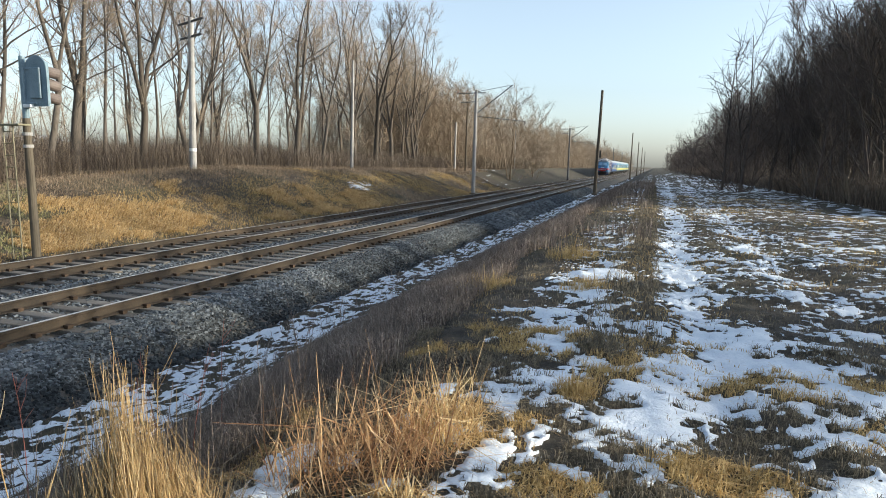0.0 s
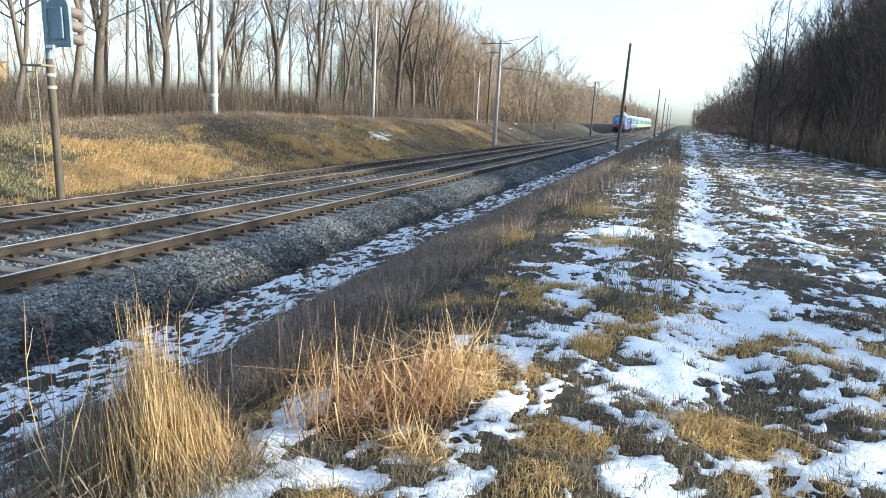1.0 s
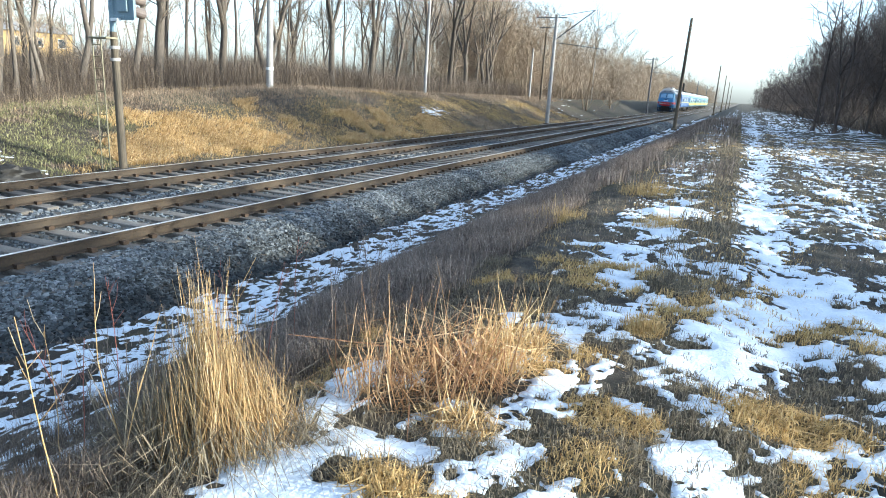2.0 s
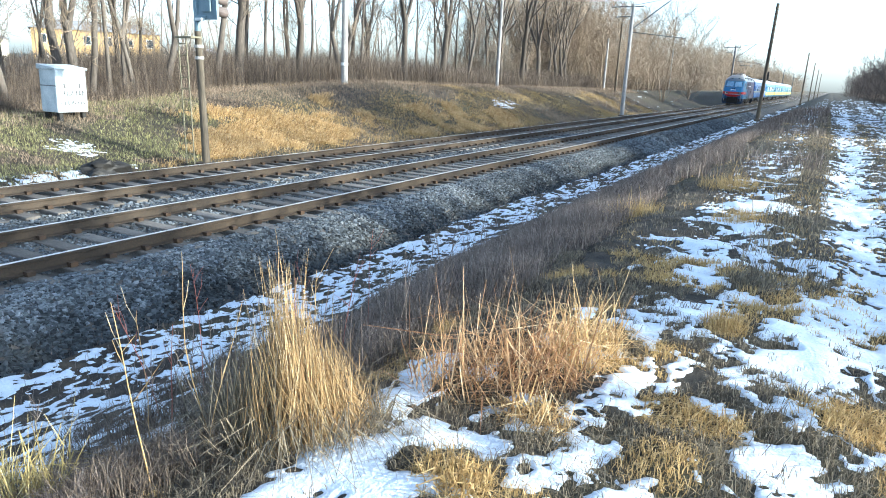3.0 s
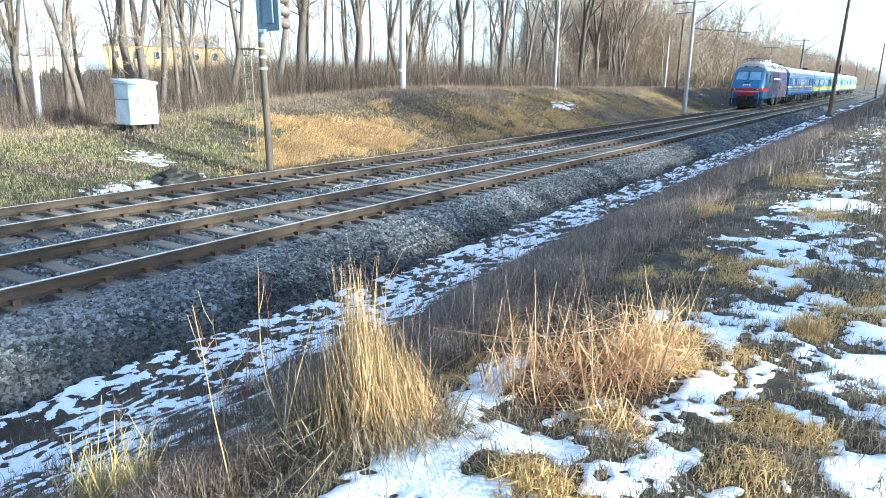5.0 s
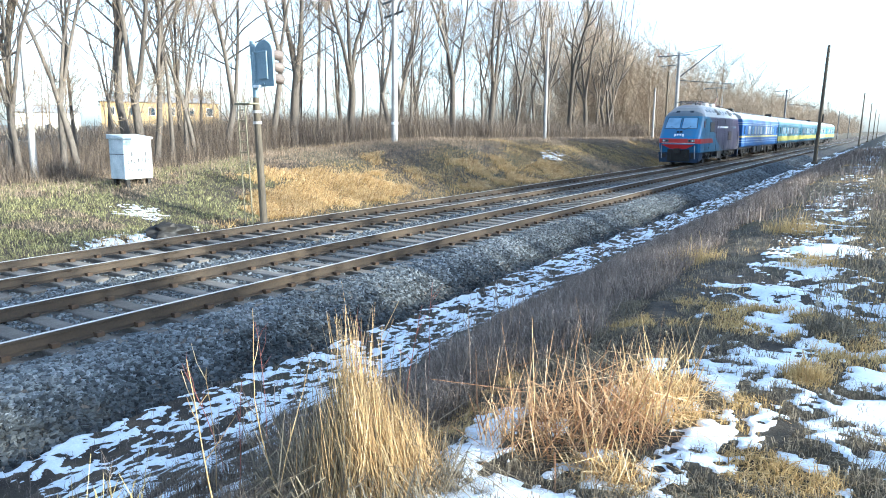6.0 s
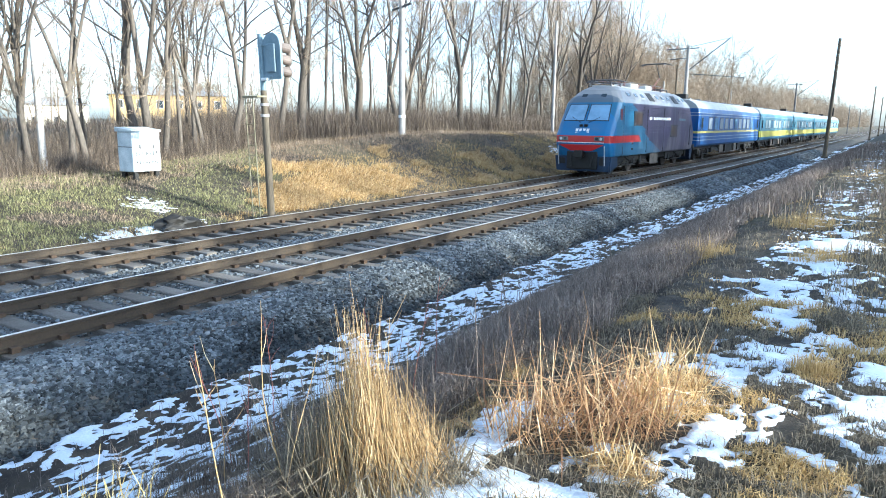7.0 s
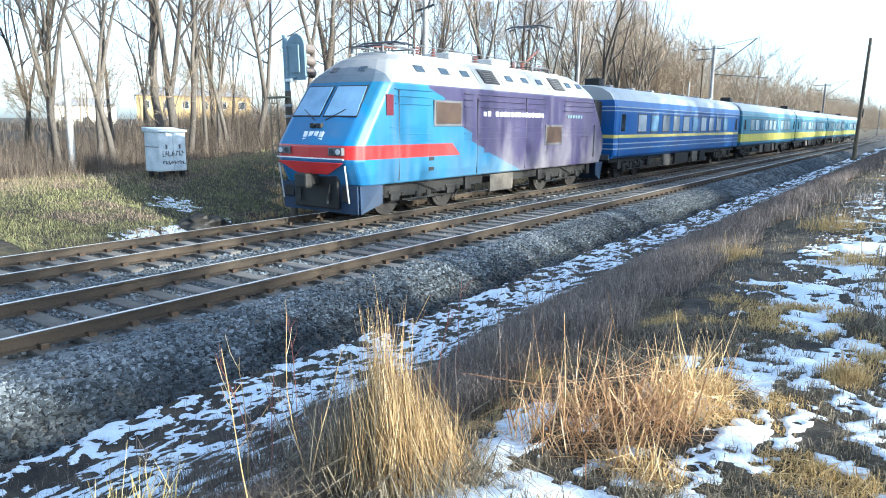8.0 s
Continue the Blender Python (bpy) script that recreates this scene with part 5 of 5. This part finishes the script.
def bogie(parent, y, half, r):
    bg = part("bogie", fresh(), M_BLACK, parent)
    me = fresh()
    for s in (-1, 1):
        box(me, s * 1.06 - 0.08, s * 1.06 + 0.08, y - half - 0.6, y + half + 0.6, 0.5, 0.78, 0.03)
        for q in (-half, half):
            box(me, s * 1.07 - 0.14, s * 1.07 + 0.14, y + q - 0.2, y + q + 0.2, r - 0.2, r + 0.22, 0.04)
            rod(me, (s * 1.1, y + q - 0.42, 0.55), (s * 1.1, y + q - 0.42, 0.98), 0.11, 0.11, 10)
            rod(me, (s * 1.1, y + q + 0.42, 0.55), (s * 1.1, y + q + 0.42, 0.98), 0.11, 0.11, 10)
        rod(me, (s * 1.1, y - 0.25, 0.4), (s * 1.1, y - 0.25, 1.0), 0.13, 0.13, 10)
        rod(me, (s * 1.1, y + 0.25, 0.4), (s * 1.1, y + 0.25, 1.0), 0.13, 0.13, 10)
    box(me, -1.0, 1.0, y - 0.3, y + 0.3, 0.5, 0.85)
    for s in (-1, 1):
        # sand boxes, dampers, brake rods and pipes beside the wheels
        for q in (-half - 0.85, half + 0.85):
            box(me, s * 1.12 - 0.16, s * 1.12 + 0.16, y + q - 0.16, y + q + 0.16, 0.48, 0.95, 0.03)
            rod(me, (s * 0.85, y + q, 0.5), (s * 0.8, y + q * 0.94, 0.12), 0.025, 0.02, 6)
        rod(me, (s * 1.2, y - half * 0.8, 0.42), (s * 1.2, y + half * 0.8, 0.42), 0.03, 0.03, 6)
        rod(me, (s * 1.22, y - 0.65, 0.95), (s * 1.22, y + 0.5, 0.6), 0.05, 0.05, 8)
        rod(me, (s * 1.24, y - half - 0.7, 0.88), (s * 1.24, y + half + 0.7, 0.88), 0.025, 0.025, 6)
        for q in (-half, half):
            box(me, s * 1.2 - 0.03, s * 1.2 + 0.03, y + q - 0.32, y + q + 0.32, 0.62, 0.70, 0.01)
    me.to_mesh(bg.data)
    me.free()
    for q in (-half, half):
        wheelset(parent, y + q, r)
    return bg


def panel(bm, pts, n, t):
    """A thin plate on given corners, raised along n."""
    n = Vector(n).normalized() * t
    a = [bm.verts.new(Vector(p)) for p in pts]
    b = [bm.verts.new(Vector(p) + n) for p in pts]
    bm.faces.new(b), bm.faces.new(list(reversed(a)))
    for i in range(len(a)):
        j = (i + 1) % len(a)
        bm.faces.new((a[i], a[j], b[j], b[i]))
    return bm


def engine():
    L = 16.3
    lo = thing("electric_locomotive", pose(FAR_X, 12.83, FAR_Z), "blue and violet electric locomotive with red band", "locomotive")
    levels = [(0.92, 1.46, 0.30, 0.14), (1.20, 1.49, 0.16, 0.14), (1.55, 1.50, 0.0, 0.16), (1.95, 1.50, 0.0, 0.16), (2.62, 1.49, 0.45, 0.16), (3.58, 1.46, 1.15, 0.16),
              (3.80, 1.36, 1.36, 0.18), (4.22, 1.02, 1.85, 0.2), (4.42, 0.72, 2.3, 0.2)]
    hull(levels, L, M_ENGINE, "body", lo)
    # plough skirt under the nose
    m_skirt = surface("dark_blue_skirt", (0.008, 0.016, 0.035), (0.02, 0.045, 0.10), 0.6, 0, 1.5, 20, 0.2, 0.004)
    for e, s in ((0, 1), (L, -1)):
        bm = fresh()
        panel(bm, [(-1.35, e + s * 0.42, 0.2), (1.35, e + s * 0.42, 0.2), (1.42, e + s * 0.32, 0.94), (-1.42, e + s * 0.32, 0.94)], (0, -s, 0), 0.06)
        for q in (-1, 1):
            panel(bm, [(q * 1.36, e + s * 0.42, 0.2), (q * 1.46, e + s * 1.15, 0.45), (q * 1.46, e + s * 1.15, 0.94), (q * 1.42, e + s * 0.32, 0.94)], (q, 0, 0), 0.05)
        part("plough", bm, m_skirt, lo)
    bm = box(fresh(), -0.80, 0.80, 0.20, 0.36, 0.30, 1.20, 0.05)
    box(bm, -1.25, -0.9, 0.27, 0.36, 0.55, 0.85, 0.02)
    box(bm, 0.9, 1.1, 0.27, 0.36, 0.50, 0.95, 0.02)
    part("coupler_recess", bm, M_BLACK, lo)
    bm = box(fresh(), -0.16, 0.16, -0.28, 0.4, 0.92, 1.2, 0.05)
    box(bm, -0.22, 0.22, -0.34, -0.08, 0.86, 1.24, 0.05)
    part("coupler", bm, M_BLACK, lo)
    for s in (-1, 1):
        bm = rod(fresh(), (s * 0.55, 0.2, 0.95), (s * 0.5, 0.12, 0.45), 0.035, 0.035, 8)
        part("brake_hose", bm, M_BLACK, lo)
        bm = rod(fresh(), (s * 1.2, 0.05, 1.45), (s * 1.2, 0.2, 0.5), 0.022, 0.022, 8)
        part("handrail", bm, M_ROOFGEAR, lo)
        bm = box(fresh(), s * 1.05 - 0.2, s * 1.05 + 0.2, 0.33, 0.40, 0.55, 0.8, 0.02)
        part("step", bm, M_STEEL, lo)
    part("red_visor", panel(fresh(), [(-1.18, 0.03, 1.52), (1.18, 0.03, 1.52), (0.55, 0.16, 1.22), (-0.55, 0.16, 1.22)], (0, -1, -0.2), 0.05), M_RED, lo)
    part("white_line", box(fresh(), -1.2, 1.2, -0.012, 0.02, 1.60, 1.63), M_LETTER, lo)
    for s in (-1, 1):
        hl = part("headlight_frame", box(fresh(), s * 0.93 - 0.24, s * 0.93 + 0.24, -0.02, 0.1, 1.70, 1.90, 0.02), M_STEEL, lo)
        for q in (-0.11, 0.11):
            part("headlight", rod(fresh(), (s * 0.93 + q, 0.0, 1.8), (s * 0.93 + q, -0.035, 1.8), 0.075, 0.07, 14), M_LAMP if q * s > 0 else M_GLASS, hl)
    n = (0, -0.82, 0.57)
    for s in (-1, 1):
        pts = [(s * 0.05, 0.475, 2.66), (s * 1.18, 0.56, 2.66), (s * 1.08, 1.14, 3.48), (s * 0.05, 1.07, 3.48)]
        fr = part("windscreen_seal", panel(fresh(), [(a, b, c) for a, b, c in pts], n, 0.012), M_BLACK, lo)
        cx, cy, cz = [sum(p[i] for p in pts) / 4 for i in range(3)]
        part("windscreen", panel(fresh(), [(cx + (a - cx) * 0.93, cy + (b - cy) * 0.93, cz + (c - cz) * 0.93) for a, b, c in pts], n, 0.022), M_SCREEN, fr)
        part("wiper", rod(fresh(), (s * 0.2, 0.42, 2.58), (s * 0.75, 0.60, 2.86), 0.014, 0.01, 6), M_BLACK, lo)
        part("small_lamp", box(fresh(), s * 0.12 - 0.08, s * 0.12 + 0.08, 0.24, 0.36, 2.38, 2.50, 0.01), M_BLACK, lo)
        part("roof_hatch", panel(fresh(), [(s * 0.5 - 0.13, 1.49, 3.86), (s * 0.5 + 0.13, 1.49, 3.86), (s * 0.5 + 0.13, 1.62, 3.99), (s * 0.5 - 0.13, 1.62, 3.99)], n, 0.03), M_GLASS, lo)
    # plain bars where a mark and number stand
    bm = fresh()
    for k in range(4):
        panel(bm, [(-0.36 + 0.19 * k, 0.16, 2.14), (-0.23 + 0.19 * k, 0.16, 2.14), (-0.23 + 0.19 * k, 0.23, 2.28), (-0.36 + 0.19 * k, 0.23, 2.28)], n, 0.02)
    panel(bm, [(-0.34, 0.115, 2.06), (0.36, 0.115, 2.06), (0.36, 0.14, 2.11), (-0.34, 0.14, 2.11)], n, 0.02)
    part("front_marking", bm, M_LETTER, lo, "pale plain bars of a worn marking")
    for s in (-1, 1):
        w = 1.5
        wx = (s * w, s * (w + 0.02))

        def plate(name, y0, y1, z0, z1, material, t=0.02, parent=lo):
            a, b = sorted((s * (w - 0.03), s * (w + t)))
            return part(name, box(fresh(), a, b, y0, y1, z0, z1, 0.006), material, parent)
        plate("cab_side_window", 1.34, 1.62, 2.72, 3.26, M_MAROON, 0.006)
        f = plate("window_frame", 3.42, 4.85, 2.44, 3.18, M_STEEL)
        plate("blind_pane", 3.5, 4.77, 2.52, 3.12, M_BROWNWIN, 0.03, f)
        f = plate("window_frame", 10.35, 11.75, 1.76, 2.5, M_STEEL)
        plate("blind_pane", 10.45, 11.65, 1.84, 2.44, M_BROWNWIN, 0.03, f)
        for zz in (2.05, 2.22, 2.40, 3.02, 3.22, 3.40):
            y0 = 0.9 if zz > 2.6 else 0.7
            for a, b in ((y0 + 0.8, 3.3), (5.0, 5.5), (5.8, 10.2), (11.9, 14.6)):
                plate("rib", a, b, zz, zz + 0.02, M_ENGINE, 0.014)
        for q in range(17):
            if q != 2:
                plate("marking_bar", 6.1 + q * 0.245, 6.1 + q * 0.245 + 0.15 + 0.02 * (q % 3), 2.76, 2.90 + 0.012 * (q % 2), M_LETTER, 0.008)
        for q in range(6):
            plate("marking_bar", 12.2 + q * 0.24, 12.2 + q * 0.24 + 0.16, 2.76, 2.88, M_BLUEGREY, 0.006)
        plate("door_joint", 5.74, 5.765, 1.0, 3.3, M_BLACK, 0.004)
        plate("panel_joint", 8.9, 8.925, 1.0, 3.45, M_STEEL, 0.004)
        plate("panel_joint", 1.86, 1.88, 1.0, 3.4, M_STEEL, 0.003)
        for zz in (1.2, 1.48):
            plate("step_hole", 3.2, 3.45, zz, zz + 0.1, M_BLACK, 0.006)
        plate("rear_handrail", 14.8, 14.84, 1.2, 2.5, M_STEEL, 0.04)
        # windows and grilles on the slanted roof edge
        nn = (s * 0.66, 0, 0.75)

        def sloped(name, y0, y1, a, b, material, t=0.02):
            p, q = (s * (1.36 - 0.34 * a), 3.80 + 0.42 * a), (s * (1.36 - 0.34 * b), 3.80 + 0.42 * b)
            return part(name, panel(fresh(), [(p[0], y0, p[1]), (p[0], y1, p[1]), (q[0], y1, q[1]), (q[0], y0, q[1])], nn, t), material, lo)
        for y0 in (2.9, 4.1, 5.2, 7.9, 9.0, 10.1, 12.5, 13.5):
            sloped("roof_window", y0, y0 + 0.42, 0.3, 0.72, M_GLASS)
        for y0 in (6.3, 11.2):
            sloped("grille_frame", y0, y0 + 0.95, -0.05, 1.0, M_BLACK, 0.015)
            for k in range(6):
                sloped("grille_slat", y0 + 0.05, y0 + 0.9, 0.02 + 0.16 * k, 0.08 + 0.16 * k, M_STEEL, 0.035)
        for y0 in (3.7, 4.8, 6.0, 7.5, 8.6, 9.7, 10.8, 12.2):
            sloped("roof_seam", y0, y0 + 0.03, -0.1, 1.05, M_ROOFGEAR, 0.02)
        plate("underfloor_box", 6.6, 8.1, 0.35, 0.9, M_DUSTY, -0.05)
    # roof gear
    part("roof_walkway", box(fresh(), -0.55, 0.55, 2.5, 13.2, 4.40, 4.48, 0.02), M_ROOFGEAR, lo)
    for y0, y1 in ((5.6, 6.9), (8.2, 9.4)):
        part("roof_box", box(fresh(), -0.5, 0.5, y0, y1, 4.48, 4.72, 0.06), M_ROOFGEAR, lo)
    for y0 in (4.2, 5.0, 7.4, 10.0, 10.6, 12.0):
        bm = fresh()
        for k in range(4):
            rod(bm, (0.3, y0, 4.46 + 0.08 * k), (0.3, y0, 4.51 + 0.08 * k), 0.09, 0.05, 10)
        part("insulator", bm, M_INSUL, lo)
    part("busbar", rod(fresh(), (0.3, 4.2, 4.80), (0.3, 12.0, 4.80), 0.018, 0.018, 8), M_STEEL, lo)

    def pantograph(y, rise):
        bm = fresh()
        for s in (-0.55, 0.55):
            rod(bm, (s, y - 0.7, 4.62), (s, y + 0.7, 4.62), 0.03, 0.03, 6)
            for q in (-0.7, 0.7):
                rod(bm, (s, y + q, 4.44), (s, y + q, 4.62), 0.06, 0.04, 8)
        for q in (-0.7, 0.7):
            rod(bm, (-0.55, y + q, 4.62), (0.55, y + q, 4.62), 0.025, 0.025, 6)
        pg = part("pantograph", bm, M_STEEL, lo)
        top = 4.74 + rise
        knee = (0, y + 0.9 if rise > 0.3 else y + 0.6, 4.67 + rise * 0.5)
        part("lower_arm", rod(fresh(), (0, y - 0.6, 4.64), knee, 0.035, 0.03, 6), M_INSUL, pg)
        part("upper_arm", rod(fresh(), knee, (0, y, top), 0.03, 0.025, 6), M_STEEL, pg)
        for q in (-0.18, 0.18):
            bm = rod(fresh(), (-0.95, y + q, top - 0.1), (-0.6, y + q, top), 0.03, 0.03, 6)
            rod(bm, (-0.6, y + q, top), (0.6, y + q, top), 0.03, 0.03, 6)
            rod(bm, (0.6, y + q, top), (0.95, y + q, top - 0.1), 0.03, 0.03, 6)
            part("contact_strip", bm, M_STEEL, pg)
        for q in (-0.5, 0.5):
            part("cross_tie", rod(fresh(), (q, y - 0.2, top - 0.05), (q, y + 0.2, top - 0.05), 0.02, 0.02, 6), M_STEEL, pg)
    pantograph(3.0, 0.02)
    pantograph(11.6, 1.45)
    bogie(lo, 3.4, 1.35, 0.60)
    bogie(lo, 12.7, 1.35, 0.60)
    part("underframe", box(fresh(), -1.2, 1.2, 1.2, L - 1.2, 0.62, 0.95), M_BLACK, lo)
    part("gangway", box(fresh(), -0.9, 0.9, L - 0.1, L + 0.4, 0.9, 3.6, 0.05), M_BLACK, lo)
    moving.append((lo, 0.0))


def coach(offset, paint, windows, label):
    L = 24.0
    co = thing("railway_coach", pose(FAR_X, 12.83 + offset, FAR_Z), label, "railway coach", "coaches of the train")
    sec = [(1.40, 1.02), (1.51, 1.15), (1.52, 3.35), (1.46, 3.62), (1.25, 3.95), (0.85, 4.18), (0.4, 4.27), (0.0, 4.29)]
    ring = sec + [(-a, b) for a, b in reversed(sec[:-1])]
    bm = fresh()
    ends = [[bm.verts.new((a, q, b)) for a, b in ring] for q in (0.0, 0.12, L - 0.12, L)]
    for k in (0, 3):
        for v in ends[k]:
            v.co.x *= 0.97
            v.co.z = 1.0 + (v.co.z - 1.0) * 0.985
    for lo_, hi in zip(ends, ends[1:]):
        for i in range(len(ring)):
            bm.faces.new((lo_[i], lo_[(i + 1) % len(ring)], hi[(i + 1) % len(ring)], hi[i]))
    bm.faces.new(ends[0]), bm.faces.new(list(reversed(ends[3])))
    part("body", bm, paint, co)
    for s in (-1, 1):
        def plate(name, y0, y1, z0, z1, material, t=0.02, parent=co):
            a, b = sorted((s * 1.49, s * (1.52 + t)))
            return part(name, box(fresh(), a, b, y0, y1, z0, z1), material, parent)
        for k in range(windows):
            y0 = 2.9 + k * (L - 5.8) / windows
            f = plate("window_frame", y0, y0 + 1.2, 2.16, 3.06, M_STEEL, 0.006)
            plate("pane", y0 + 0.06, y0 + 1.14, 2.22, 3.0, M_CURTAIN if (k * 7 + int(offset)) % 4 else M_SCREEN, 0.014, f)
        for y0 in (0.5, L - 1.5):
            d = plate("door", y0, y0 + 0.9, 1.12, 3.25, paint, 0.012)
            plate("door_pane", y0 + 0.2, y0 + 0.7, 2.25, 3.0, M_GLASS, 0.02, d)
        for zz in (1.38, 1.62, 3.14, 3.3):
            plate("rib", 0.2, L - 0.2, zz, zz + 0.03, paint, 0.015)
        for y0, y1, m in ((7.2, 8.4, M_DUSTY), (9.2, 11.8, M_BLACK), (12.6, 13.6, M_DUSTY), (14.2, 15.4, M_BLACK)):
            plate("underfloor_box", y0, y1, 0.42, 1.0, m, -0.15)
    for q in (-0.45, L - 0.05):
        part("gangway", box(fresh(), -0.85, 0.85, q, q + 0.5, 1.05, 3.55, 0.05), M_BLACK, co)
    for q in range(7):
        part("roof_vent", box(fresh(), -0.2, 0.2, 2.5 + q * 3.0, 2.9 + q * 3.0, 4.25, 4.40, 0.04), M_SLATE, co)
    part("roof_unit", box(fresh(), -0.35, 0.35, 0.7, 1.4, 4.2, 4.62, 0.04), M_BLACK, co)
    part("underframe", box(fresh(), -1.25, 1.25, 0.1, L - 0.1, 0.82, 1.04), M_BLACK, co)
    part("buffer_beam", box(fresh(), -1.3, 1.3, -0.06, 0.06, 0.95, 1.2, 0.02), M_STEEL, co)
    bogie(co, 3.4, 1.2, 0.525)
    bogie(co, L - 3.4, 1.2, 0.525)
    moving.append((co, offset))


engine()
coach(17.1, M_COACH_A, 10, "dark blue railway coach with a narrow yellow band")
coach(42.0, M_COACH_B, 10, "blue-green railway coach with a broad yellow band")
coach(66.9, M_COACH_B, 10, "blue-green railway coach with a broad yellow band")
coach(91.8, M_COACH_B, 10, "blue-green railway coach with a broad yellow band")
coach(116.7, M_COACH_B, 10, "blue-green railway coach at the end of the train")


def motions():
    """The train runs along the far track; its wheels roll."""
    ts, fs = [a for a, _ in FRONT], [b for _, b in FRONT]
    for ob, offset in moving:
        walk(ob, [(t, pose(FAR_X, f + offset, FAR_Z)) for t, f in FRONT])
    for ob, y, r in turning:
        rows = []
        for k in range(0, 241):
            t = k / 30
            run = 186.0 - float(np.interp(t, ts, fs))
            rows.append((t, pose(0, y, r, math.degrees(run / r) % 360, 0, 0)))
        walk(ob, rows)


motions()
